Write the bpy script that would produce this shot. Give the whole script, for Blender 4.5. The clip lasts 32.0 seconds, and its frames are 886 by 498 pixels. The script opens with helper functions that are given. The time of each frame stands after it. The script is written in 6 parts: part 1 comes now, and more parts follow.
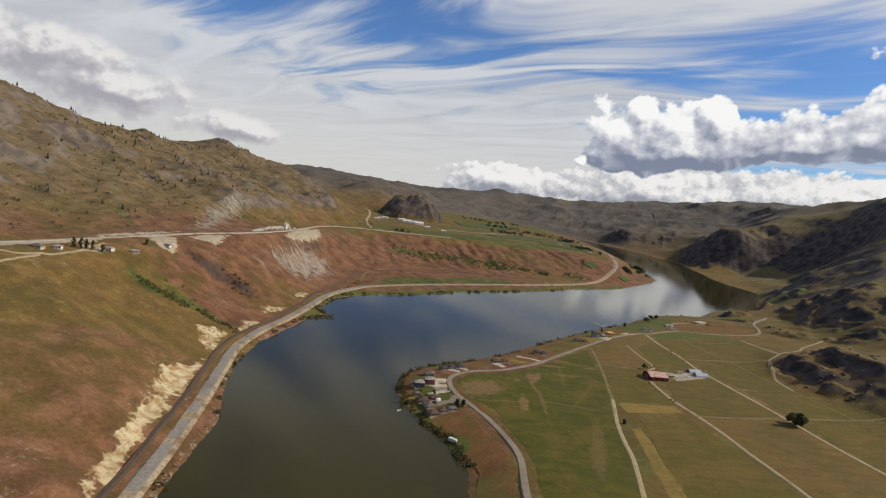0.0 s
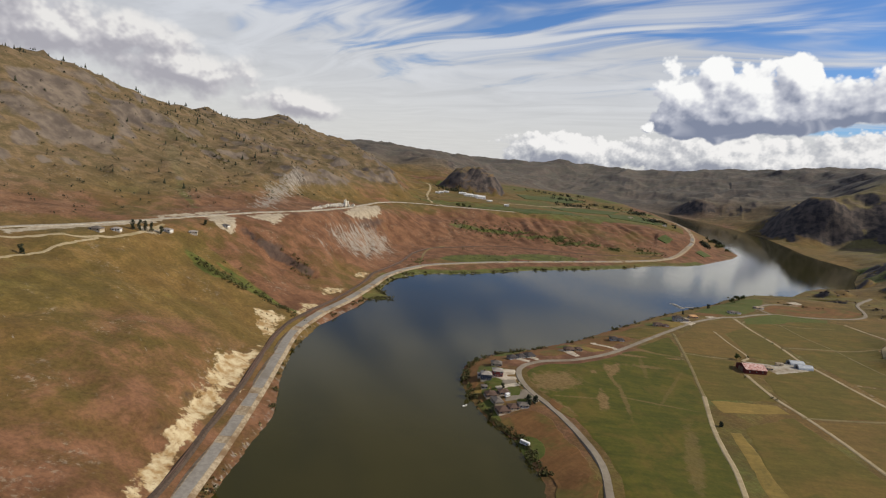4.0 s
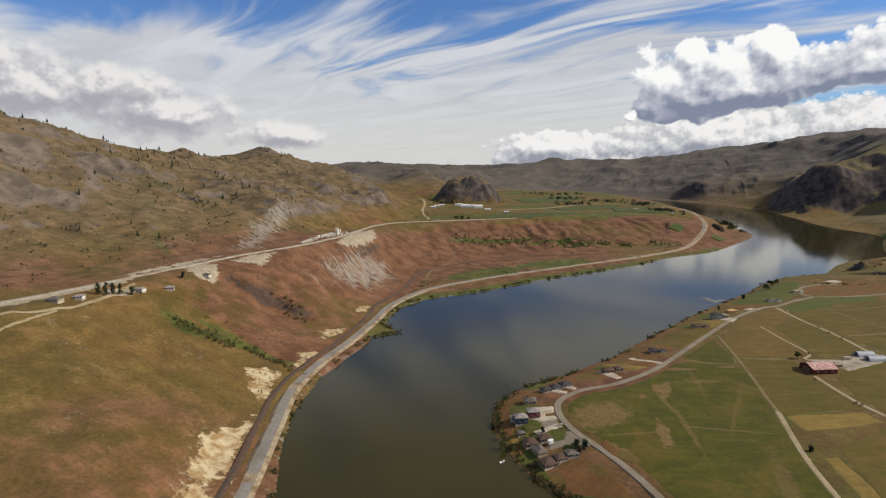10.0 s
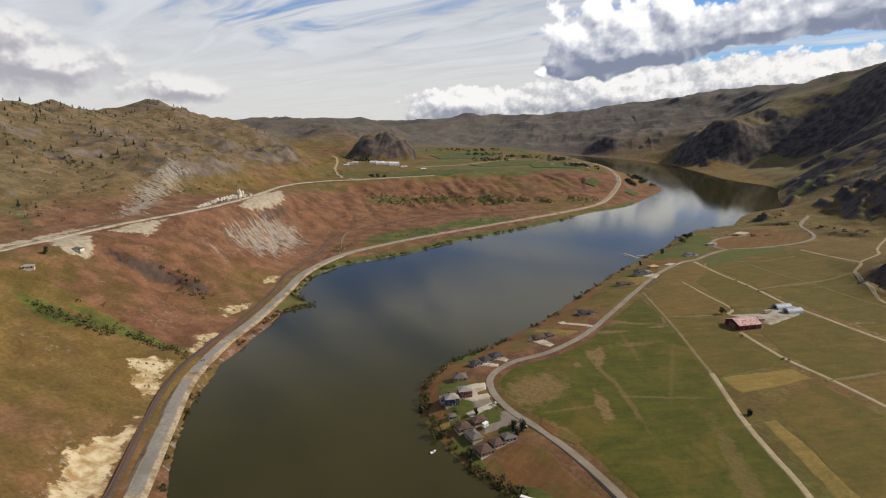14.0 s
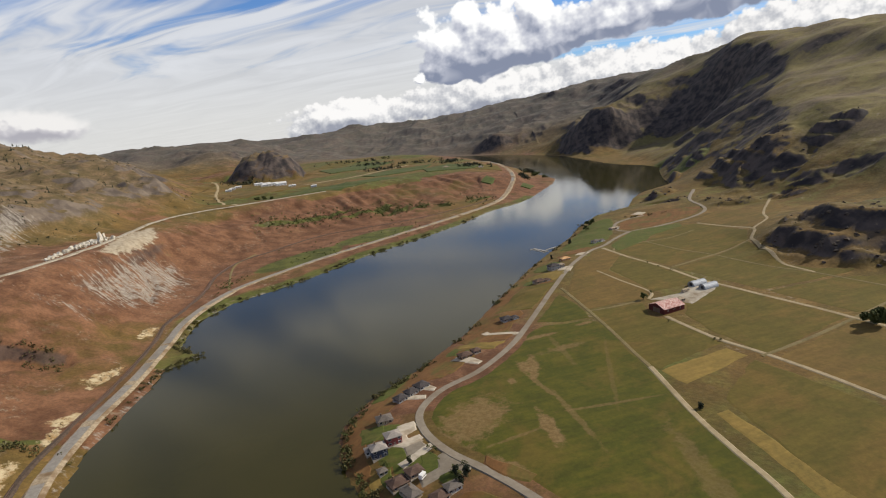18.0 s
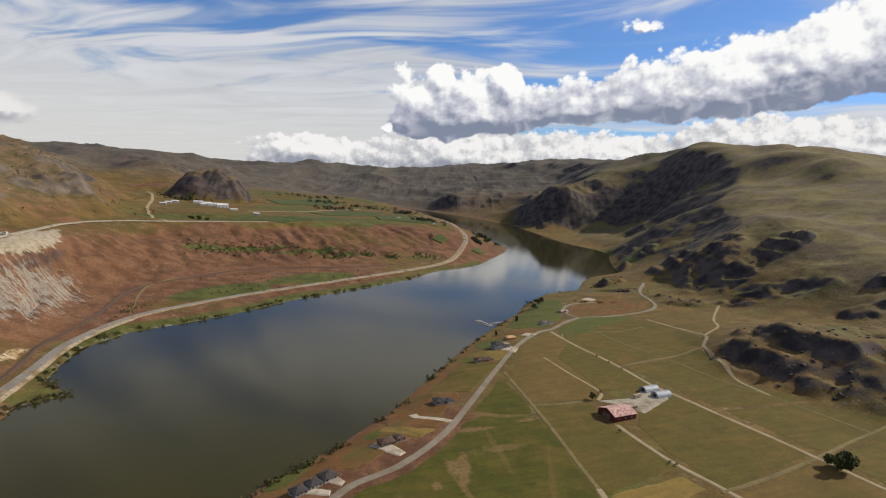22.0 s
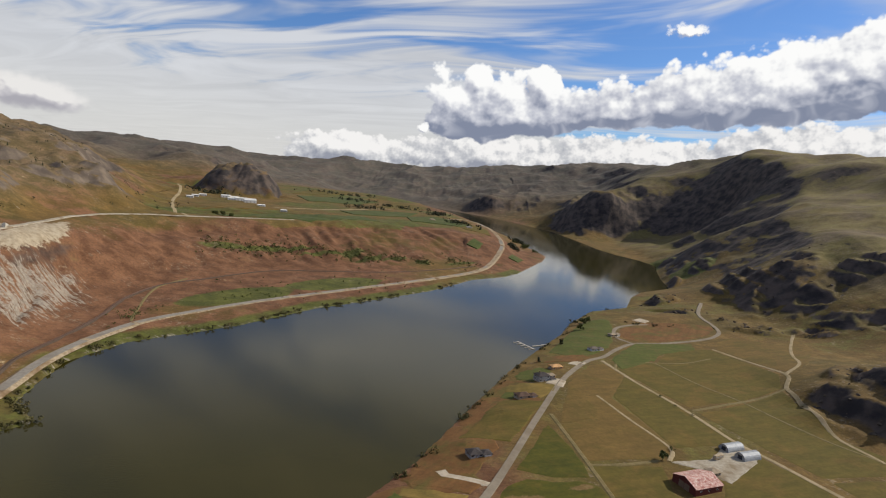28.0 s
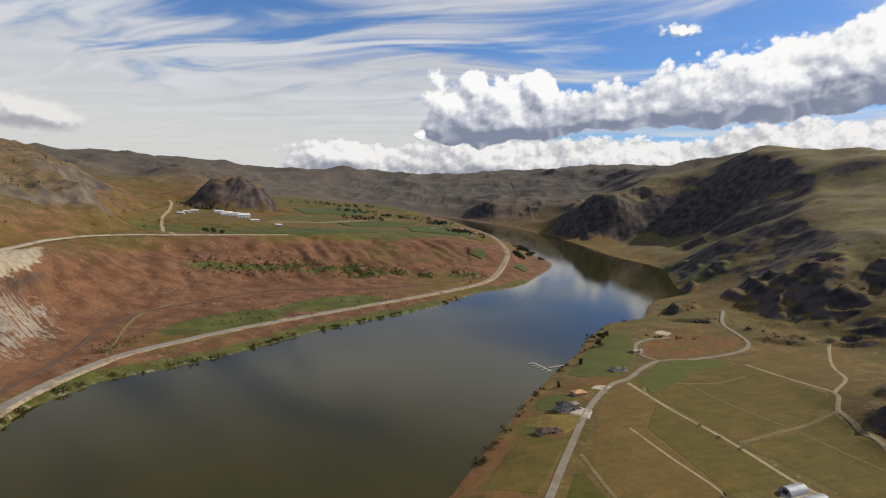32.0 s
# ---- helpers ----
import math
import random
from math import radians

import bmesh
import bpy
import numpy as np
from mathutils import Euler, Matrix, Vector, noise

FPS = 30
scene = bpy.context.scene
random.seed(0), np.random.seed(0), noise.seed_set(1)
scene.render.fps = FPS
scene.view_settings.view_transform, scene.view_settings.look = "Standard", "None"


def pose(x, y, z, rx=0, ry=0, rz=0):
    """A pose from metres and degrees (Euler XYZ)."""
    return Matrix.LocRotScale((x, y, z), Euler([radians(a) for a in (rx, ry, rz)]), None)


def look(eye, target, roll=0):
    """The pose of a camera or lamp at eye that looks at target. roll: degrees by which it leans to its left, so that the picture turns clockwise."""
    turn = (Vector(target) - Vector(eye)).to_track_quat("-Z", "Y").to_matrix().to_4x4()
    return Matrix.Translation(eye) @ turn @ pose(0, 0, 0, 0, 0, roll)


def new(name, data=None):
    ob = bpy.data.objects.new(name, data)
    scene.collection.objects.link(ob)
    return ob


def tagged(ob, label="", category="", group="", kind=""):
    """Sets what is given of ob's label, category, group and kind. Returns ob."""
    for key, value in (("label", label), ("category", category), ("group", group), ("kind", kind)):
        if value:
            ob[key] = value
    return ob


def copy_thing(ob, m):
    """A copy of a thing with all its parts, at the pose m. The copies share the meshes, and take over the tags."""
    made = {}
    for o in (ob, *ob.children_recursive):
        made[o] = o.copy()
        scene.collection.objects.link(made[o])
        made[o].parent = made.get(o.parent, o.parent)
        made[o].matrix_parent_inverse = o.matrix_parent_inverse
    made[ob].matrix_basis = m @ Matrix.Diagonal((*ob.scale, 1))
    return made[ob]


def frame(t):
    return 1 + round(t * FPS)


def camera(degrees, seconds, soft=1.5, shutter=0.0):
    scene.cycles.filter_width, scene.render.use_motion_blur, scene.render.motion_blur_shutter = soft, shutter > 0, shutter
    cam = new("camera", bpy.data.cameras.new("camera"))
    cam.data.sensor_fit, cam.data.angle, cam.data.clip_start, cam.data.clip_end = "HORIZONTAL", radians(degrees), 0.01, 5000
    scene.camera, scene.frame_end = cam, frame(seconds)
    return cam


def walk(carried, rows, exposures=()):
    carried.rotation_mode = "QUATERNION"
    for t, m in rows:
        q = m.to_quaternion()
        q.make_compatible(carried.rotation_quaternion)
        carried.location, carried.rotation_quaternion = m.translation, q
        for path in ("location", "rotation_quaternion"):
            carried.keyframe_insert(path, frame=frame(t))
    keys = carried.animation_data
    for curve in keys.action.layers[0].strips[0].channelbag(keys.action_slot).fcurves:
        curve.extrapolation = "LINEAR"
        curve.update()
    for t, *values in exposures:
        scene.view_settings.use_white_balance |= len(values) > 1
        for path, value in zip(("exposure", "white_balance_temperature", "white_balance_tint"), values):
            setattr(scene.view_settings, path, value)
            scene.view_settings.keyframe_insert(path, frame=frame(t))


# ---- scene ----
cam = camera(76.37, 32.0, 1.15)
PATH = [
    (0, (-0.00, -0.00, 209.06), (-26.660, 95.696, 197.590), 7.51),
    (0.5, (-2.51, 5.72, 208.85), (-29.144, 101.270, 196.120), 7.62),
    (1, (-5.02, 11.43, 208.74), (-32.098, 106.690, 194.855), 7.74),
    (1.5, (-7.52, 17.13, 208.64), (-35.633, 111.920, 193.669), 7.93),
    (2, (-10.05, 22.87, 208.66), (-39.894, 116.948, 192.551), 8.31),
    (2.5, (-12.67, 28.59, 208.72), (-44.059, 121.982, 191.593), 9.26),
    (3, (-15.38, 34.35, 208.85), (-47.870, 127.266, 191.180), 9.88),
    (3.5, (-18.09, 40.23, 208.91), (-52.346, 132.612, 191.848), 8.37),
    (4, (-20.95, 46.24, 208.90), (-56.882, 137.909, 191.423), 6.25),
    (4.5, (-23.96, 52.20, 208.82), (-61.947, 143.000, 191.120), 5.84),
    (6.5, (-35.42, 74.85, 208.58), (-76.261, 165.278, 196.154), 5.13),
    (7, (-38.31, 80.32, 208.53), (-79.770, 170.509, 196.396), 3.62),
    (7.5, (-41.18, 85.73, 208.61), (-82.678, 175.812, 195.878), 2.07),
    (8, (-44.08, 91.03, 208.75), (-85.688, 181.174, 196.809), 1.62),
    (8.5, (-46.86, 96.15, 208.80), (-88.478, 186.369, 197.439), 1.27),
    (9, (-49.65, 101.51, 208.91), (-90.833, 191.747, 196.215), -0.10),
    (9.5, (-52.41, 107.34, 209.01), (-92.004, 198.162, 195.446), -0.64),
    (10, (-55.05, 113.65, 208.77), (-91.114, 205.635, 193.338), -0.71),
    (10.5, (-57.80, 120.11, 208.43), (-90.497, 213.306, 192.747), -1.15),
    (11, (-60.84, 126.54, 207.95), (-91.121, 220.221, 190.456), -1.80),
    (11.5, (-63.66, 132.71, 207.45), (-92.854, 226.221, 187.365), -1.76),
    (12, (-66.16, 138.80, 206.96), (-94.245, 232.252, 185.078), -1.65),
    (12.5, (-68.61, 145.26, 206.68), (-95.454, 238.692, 183.236), -2.03),
    (13, (-70.86, 151.87, 206.35), (-96.008, 245.705, 182.657), -1.64),
    (13.5, (-72.87, 158.49, 205.72), (-96.339, 252.845, 182.347), -1.03),
    (15.5, (-79.48, 184.66, 201.71), (-94.102, 281.027, 179.370), -0.92),
    (16, (-81.01, 191.35, 201.01), (-92.727, 288.092, 178.584), -1.34),
    (16.5, (-82.54, 198.17, 200.49), (-91.810, 295.087, 177.671), -2.29),
    (17, (-83.94, 205.01, 200.00), (-90.871, 302.406, 178.426), -3.36),
    (17.5, (-84.99, 212.12, 199.35), (-91.138, 309.582, 177.814), -5.38),
    (18, (-85.76, 219.68, 198.49), (-90.329, 317.019, 176.036), -5.94),
    (18.5, (-86.34, 227.78, 197.38), (-87.969, 325.322, 175.412), -3.85),
    (19, (-86.90, 235.80, 196.35), (-84.904, 334.027, 177.712), -1.43),
    (19.5, (-87.47, 243.56, 195.61), (-82.340, 342.030, 178.946), -0.05),
    (20, (-87.96, 251.13, 195.31), (-80.908, 349.718, 180.099), 0.86),
    (20.5, (-88.35, 258.45, 195.26), (-80.468, 357.155, 181.304), 2.38),
    (21, (-88.50, 265.54, 195.37), (-80.983, 364.318, 181.710), 3.72),
    (21.5, (-88.59, 272.30, 195.55), (-81.866, 371.156, 182.059), 4.51),
    (22, (-88.73, 279.08, 195.77), (-83.151, 378.030, 182.427), 4.36),
    (22.5, (-89.04, 286.03, 196.02), (-82.571, 384.414, 179.301), 7.23),
    (23, (-89.45, 293.26, 196.25), (-83.492, 391.453, 178.313), 8.83),
    (23.5, (-89.65, 300.80, 196.41), (-84.342, 398.383, 175.235), 7.67),
    (24, (-89.72, 308.35, 196.17), (-85.508, 405.927, 174.695), 6.49),
    (24.5, (-89.68, 315.77, 195.71), (-87.168, 413.825, 176.264), 7.29),
    (25, (-89.65, 323.04, 195.31), (-88.956, 421.224, 176.323), 6.99),
    (25.5, (-89.78, 330.15, 195.08), (-88.750, 428.527, 177.160), 5.33),
    (27.5, (-91.97, 357.42, 195.30), (-88.991, 456.477, 181.927), 6.65),
    (28, (-92.55, 364.40, 195.30), (-92.555, 463.443, 181.497), 6.10),
    (28.5, (-93.00, 371.86, 195.45), (-94.880, 470.764, 180.793), 5.74),
    (29, (-93.53, 379.51, 195.73), (-96.837, 478.347, 180.875), 5.04),
    (29.5, (-94.29, 386.96, 196.01), (-98.085, 485.611, 180.089), 4.08),
    (30, (-95.06, 394.19, 196.19), (-98.975, 492.940, 180.897), 3.15),
    (30.5, (-95.70, 401.00, 196.15), (-98.944, 499.937, 181.947), 2.66),
    (31, (-96.44, 407.82, 196.22), (-98.602, 506.815, 182.258), 3.41),
    (31.5, (-97.44, 414.74, 196.39), (-98.711, 513.728, 182.282), 3.78),
    (32, (-98.44, 421.64, 196.57), (-98.599, 520.831, 183.907), 4.28),
]
EXPOSURE = [(0, -0.10), (3, -0.05), (9, -0.06), (13, 0.0), (16, 0.08), (18, 0.08), (21, -0.04), (28, -0.03), (32, -0.05)]
walk(cam, [(t, look(eye, target, roll)) for t, eye, target, roll in PATH], EXPOSURE)

# ---------------------------------------------------------------- sky, sun, exposure
SUN_AZ, SUN_EL = 72.0, 37.0          # degrees clockwise from +y, and above the horizon
world = bpy.data.worlds.new("sky")
scene.world = world
world.use_nodes = True
wt = world.node_tree
wt.nodes.clear()


class Net:
    """Short hand for node trees."""

    def __init__(self, tree):
        self.tree = tree

    def node(self, kind, **values):
        n = self.tree.nodes.new(kind)
        for key, value in values.items():
            setattr(n, key, value)
        return n

    def put(self, socket, value):
        if hasattr(value, "is_linked"):
            self.tree.links.new(value, socket)
        else:
            socket.default_value = value

    def math(self, op, a, b=0.0, c=0.0, clamp=False):
        n = self.node("ShaderNodeMath", operation=op, use_clamp=clamp)
        for s, v in zip(n.inputs, (a, b, c)):
            self.put(s, v)
        return n.outputs[0]

    def ramp(self, x, lo, hi, a=0.0, b=1.0, smooth=True):
        n = self.node("ShaderNodeMapRange", interpolation_type="SMOOTHSTEP" if smooth else "LINEAR")
        for s, v in zip(n.inputs, (x, lo, hi, a, b)):
            self.put(s, v)
        return n.outputs[0]

    def mix(self, f, a, b, kind="MIX"):
        n = self.node("ShaderNodeMix", data_type="RGBA", blend_type=kind)
        self.put(n.inputs[0], f)
        self.put(n.inputs[6], a if hasattr(a, "is_linked") else (*a, 1.0))
        self.put(n.inputs[7], b if hasattr(b, "is_linked") else (*b, 1.0))
        return n.outputs[2]

    def xyz(self, x, y, z=0.0):
        n = self.node("ShaderNodeCombineXYZ")
        for s, v in zip(n.inputs, (x, y, z)):
            self.put(s, v)
        return n.outputs[0]

    def noise(self, vec, scale, detail=4.0, rough=0.5, distort=0.0, kind="FBM", dims="3D"):
        n = self.node("ShaderNodeTexNoise", noise_dimensions=dims, noise_type=kind)
        self.put(n.inputs["Vector"], vec)
        n.inputs["Scale"].default_value, n.inputs["Detail"].default_value = scale, detail
        n.inputs["Roughness"].default_value, n.inputs["Distortion"].default_value = rough, distort
        return n.outputs[0]

    def sep(self, vec):
        n = self.node("ShaderNodeSeparateXYZ")
        self.put(n.inputs[0], vec)
        return n.outputs


def build_sky():
    s = Net(wt)
    way = s.node("ShaderNodeTexCoord").outputs["Generated"]
    x, y, z = s.sep(way)
    deg = 180 / math.pi
    az = s.math("MULTIPLY", s.math("ARCTAN2", x, y), deg)
    el = s.math("MULTIPLY", s.math("ARCSINE", z), deg)
    sky = s.node("ShaderNodeTexSky", sky_type="NISHITA", sun_disc=False, sun_elevation=radians(SUN_EL),
                 sun_rotation=radians(SUN_AZ), altitude=300.0, air_density=1.0, dust_density=0.6, ozone_density=2.0)
    blue = s.mix(1.0, sky.outputs[0], (0.060, 0.086, 0.125), "MULTIPLY")
    # high streaks: a flat sheet overhead, drawn out along one wind direction
    up = s.math("ADD", s.math("MAXIMUM", z, 0.0), 0.045)
    px, py = s.math("DIVIDE", x, up), s.math("DIVIDE", y, up)
    wind = radians(-58)
    u = s.math("ADD", s.math("MULTIPLY", px, math.sin(wind)), s.math("MULTIPLY", py, math.cos(wind)))
    v = s.math("SUBTRACT", s.math("MULTIPLY", px, math.cos(wind)), s.math("MULTIPLY", py, math.sin(wind)))
    bend = s.noise(s.xyz(s.math("MULTIPLY", u, 0.25), s.math("MULTIPLY", v, 0.25)), 1.0, 2.0, dims="2D")
    v2 = s.math("ADD", v, s.math("MULTIPLY", bend, 1.6))
    broad = s.noise(s.xyz(s.math("MULTIPLY", u, 0.16), s.math("MULTIPLY", v2, 0.62), 3.1), 1.0, 3.0, 0.5, dims="2D")
    fine = s.noise(s.xyz(s.math("MULTIPLY", u, 0.6), s.math("MULTIPLY", v2, 2.0), 7.7), 1.0, 4.0, 0.55, 0.5, dims="2D")
    streak = s.math("ADD", s.math("MULTIPLY", broad, 0.70), s.math("ADD", 0.20, s.math("MULTIPLY", s.math("SUBTRACT", fine, 0.5), s.ramp(el, 2.5, 9.0, 0.10, 0.50))))
    clear = s.ramp(az, -4.0, 18.0, 0.0, 0.22)
    west = s.math("MULTIPLY", s.ramp(az, -48.0, -26.0, 0.22, 0.0), s.ramp(el, 8.0, 14.0))
    clear = s.math("ADD", clear, west)
    clear = s.math("MULTIPLY", s.math("ADD", clear, s.ramp(el, 7.0, 14.0, 0.0, 0.07)), s.ramp(el, 15.5, 21.0, 1.0, 0.12))
    clear = s.math("SUBTRACT", clear, s.ramp(el, 1.0, 8.0, 0.10, 0.0))
    veil = s.ramp(s.math("SUBTRACT", streak, clear), 0.26, 0.45)
    veil = s.math("MULTIPLY", veil, s.ramp(el, 40.0, 75.0, 0.95, 0.5))
    veil = s.math("MULTIPLY", veil, s.ramp(s.math("ABSOLUTE", az), 70.0, 110.0, 1.0, 0.3))
    shade = s.ramp(s.math("ADD", 0.5, s.math("MULTIPLY", s.math("SUBTRACT", fine, 0.5), s.ramp(el, 2.5, 9.0, 0.2, 1.0))), 0.3, 0.7, 0.82, 1.0)
    veil_col = s.mix(s.ramp(el, 0.0, 10.0), (0.83, 0.82, 0.80), (0.74, 0.76, 0.80))
    veil_col = s.mix(s.ramp(el, 18.0, 30.0), veil_col, (0.42, 0.42, 0.41))
    veil_col = s.mix(1.0, veil_col, s.xyz(shade, shade, shade), "MULTIPLY")
    col = s.mix(veil, blue, veil_col)

    def heap(lumps, grain, seed, cut, soft, size=1.0, bank=False):
        """Heaped cloud: lumps are (az, el, half width, half height above, half height below), in degrees; or one long bank."""
        def field(daz, dele, rough=True):
            a, e = s.math("ADD", az, daz), s.math("ADD", el, dele)
            best, calm = None, 1.0
            if bank:
                swell = s.noise(s.xyz(s.math("MULTIPLY", a, 0.17), 3.3), 1.0, 2.0, dims="2D")
                base = s.math("ADD", s.math("ADD", 1.9, s.math("MULTIPLY", swell, 2.6)), s.math("MULTIPLY", s.math("MAXIMUM", a, 0.0), 0.125))
                top = s.math("ADD", s.math("ADD", 6.6, s.math("MULTIPLY", s.noise(s.xyz(s.math("MULTIPLY", a, 0.14), 8.1), 1.0, 2.0, dims="2D"), 5.6)), s.math("MULTIPLY", s.math("MAXIMUM", s.math("SUBTRACT", a, 12.0), 0.0), 0.27))
                low = s.math("MULTIPLY", s.math("SUBTRACT", e, base), 0.55)
                best = s.math("SMOOTH_MIN", low, s.math("MULTIPLY", s.math("SUBTRACT", top, e), 0.24), 0.25)
                best = s.math("SMOOTH_MIN", best, s.math("MULTIPLY", s.math("ADD", a, 3.0), 0.2), 0.25)
                best = s.math("MINIMUM", best, 1.0)
                calm = s.ramp(low, 0.0, 0.9, 0.6, 1.0)
            for ca, ce, wa, hu, hd in lumps:
                da = s.math("DIVIDE", s.math("SUBTRACT", a, ca), wa)
                de = s.math("SUBTRACT", e, ce)
                de = s.math("ADD", s.math("DIVIDE", s.math("MAXIMUM", de, 0.0), hu), s.math("DIVIDE", s.math("MINIMUM", de, 0.0), hd))
                r = s.math("SUBTRACT", 1.0, s.math("SQRT", s.math("ADD", s.math("MULTIPLY", da, da), s.math("MULTIPLY", de, de))))
                best = r if best is None else s.math("SMOOTH_MAX", best, r, 0.12)
            if not rough:
                return best
            p = s.xyz(s.math("ADD", s.math("MULTIPLY", a, 0.5), seed * 7), s.math("MULTIPLY", e, 0.56))
            vor = s.node("ShaderNodeTexVoronoi", feature="F1", voronoi_dimensions="2D", normalize=True)
            s.put(vor.inputs["Vector"], p)
            vor.inputs["Scale"].default_value, vor.inputs["Detail"].default_value = grain, 3.0
            vor.inputs["Roughness"].default_value = 0.6
            puff = s.math("MULTIPLY", s.math("SUBTRACT", 0.40, vor.outputs[0]), calm)
            return s.math("ADD", best, s.math("MULTIPLY", puff, 1.15 * size))
        here = field(0.0, 0.0)
        over = field(0.35, 0.6)
        mask = s.ramp(here, cut, cut + soft)
        lit = s.math("ADD", 0.52 if bank else 0.46, s.math("MULTIPLY", s.math("SUBTRACT", here, over), 0.95 if bank else 1.5))
        if bank:
            base = s.math("ADD", 3.3, s.math("MULTIPLY", s.math("MAXIMUM", az, 0.0), 0.125))
            mood = s.noise(s.xyz(s.math("MULTIPLY", az, 0.26), s.math("MULTIPLY", el, 0.36)), 1.0, 2.0, 0.5, dims="2D")
            rise = s.math("DIVIDE", s.math("SUBTRACT", el, base), s.math("ADD", 4.6, s.math("MULTIPLY", s.math("MAXIMUM", az, 0.0), 0.05)))
            rise = s.math("ADD", rise, s.math("MULTIPLY", s.math("SUBTRACT", mood, 0.48), 1.2))
            lit = s.math("ADD", s.math("MULTIPLY", s.math("SUBTRACT", lit, 0.52), 1.15), s.ramp(rise, -0.05, 1.15, 0.05, 0.78, False))
        else:
            far = field(0.9, 2.4, False)
            lit = s.math("SUBTRACT", lit, s.math("MULTIPLY", s.math("MAXIMUM", far, 0.0), 0.34))
        if bank:
            lit = s.math("MAXIMUM", lit, s.math("MULTIPLY", s.math("SUBTRACT", s.noise(s.xyz(s.math("MULTIPLY", az, 0.42), s.math("MULTIPLY", el, 0.55)), 1.0, 2.0, 0.5, 0.6, dims="2D"), 0.42), 1.0))
        return mask, s.math("MINIMUM", s.math("MAXIMUM", lit, 0.0), 1.0)

    def lay(col, mask, lit, dark, mid, light):
        c = s.mix(s.ramp(lit, 0.0, 0.5), dark, mid)
        c = s.mix(s.ramp(lit, 0.38, 0.85), c, light)
        return s.mix(mask, col, c)

    white, grey, slate = (1.08, 1.08, 1.07), (0.60, 0.62, 0.70), (0.25, 0.285, 0.39)
    # low line of small heaps along the horizon
    m, lit = heap([(-10.0, 1.2, 7.5, 1.7, 3.0), (4.0, 1.6, 10.0, 2.6, 3.0), (18.0, 2.4, 11.0, 2.8, 4.0), (34.0, 4.0, 12.0, 3.4, 5.0), (50.0, 4.0, 14.0, 3.0, 5.0)], 0.95, 4.2, 0.12, 0.14, 0.8)
    col = lay(col, m, lit, (0.34, 0.36, 0.43), (0.62, 0.63, 0.66), (1.0, 0.985, 0.97))
    # grey broken heaps over the western hills
    m, lit = heap([(-57.0, 6.0, 9.0, 3.2, 2.4), (-66.0, 4.0, 9.0, 3.5, 3.0), (-47.0, 4.2, 8.0, 2.6, 2.2), (-37.0, 2.6, 6.0, 1.6, 1.5), (-63.0, 8.0, 10.0, 2.8, 3.0), (-51.0, 6.6, 7.0, 2.2, 2.0)], 0.55, 9.3, 0.10, 0.60, 1.25)
    col = lay(col, s.math("MULTIPLY", m, 0.95), lit, (0.44, 0.43, 0.48), (0.60, 0.585, 0.62), (0.92, 0.90, 0.88))
    # the great bank over the eastern ridge
    m, lit = heap([(1.8, 8.6, 1.6, 2.2, 3.0), (8.2, 8.8, 2.0, 2.2, 3.0)], 0.62, 1.7, 0.12, 0.14, 1.0, True)
    col = lay(col, m, lit, slate, grey, white)
    # stray puffs
    m, lit = heap([(20.5, 14.4, 2.2, 0.8, 0.6), (-3.2, 3.9, 0.9, 0.7, 0.6)], 1.7, 6.4, 0.25, 0.5, 1.5)
    col = lay(col, m, lit, (0.5, 0.52, 0.6), (0.7, 0.71, 0.76), white)
    ground = s.ramp(z, -0.08, -0.01)
    col = s.mix(ground, (0.10, 0.09, 0.06), col)
    back = s.node("ShaderNodeBackground")
    s.put(back.inputs[0], col)
    back.inputs[1].default_value = 0.92
    out = s.node("ShaderNodeOutputWorld")
    wt.links.new(back.outputs[0], out.inputs[0])


build_sky()
sun = new("sun", bpy.data.lights.new("sun", "SUN"))
sun.data.energy, sun.data.angle, sun.data.color = 4.2, radians(0.55), (1.0, 0.91, 0.77)
sun_way = Vector((math.sin(radians(SUN_AZ)) * math.cos(radians(SUN_EL)), math.cos(radians(SUN_AZ)) * math.cos(radians(SUN_EL)), math.sin(radians(SUN_EL))))
sun.matrix_world = look(sun_way * 100, (0, 0, 0))

# ---------------------------------------------------------------- plan of the valley
SHORE_W = [(-60, -150), (-150, 100), (-205, 200), (-232, 266), (-254, 325), (-268, 368), (-303, 420), (-335, 474), (-361, 556), (-366, 640), (-374, 690), (-352, 718), (-386, 745), (-404, 820), (-386, 885), (-350, 925), (-310, 975), (-250, 1078), (-175, 1170), (-105, 1260), (-32, 1395), (30, 1455), (66, 1515), (120, 1650), (154, 1735), (178, 1832), (168, 1895), (152, 1970), (132, 2100), (110, 2250), (60, 2450), (-20, 2680), (-120, 2900), (-260, 3080), (-450, 3250)]
SHORE_E = [(60, -150), (30, 100), (-20, 250), (-55, 345), (-66, 392), (-97, 435), (-127, 456), (-158, 492), (-177, 528), (-183, 563), (-170, 600), (-132, 653), (-93, 723), (-57, 812), (-13, 915), (30, 1000), (72, 1078), (98, 1142), (150, 1234), (224, 1291), (262, 1385), (300, 1448), (388, 1530), (412, 1640), (452, 1780), (486, 1873), (462, 1960), (420, 2030), (392, 2130), (372, 2290), (350, 2450), (330, 2560), (270, 2700), (200, 2850), (120, 2960), (10, 3080), (-120, 3200), (-330, 3330)]
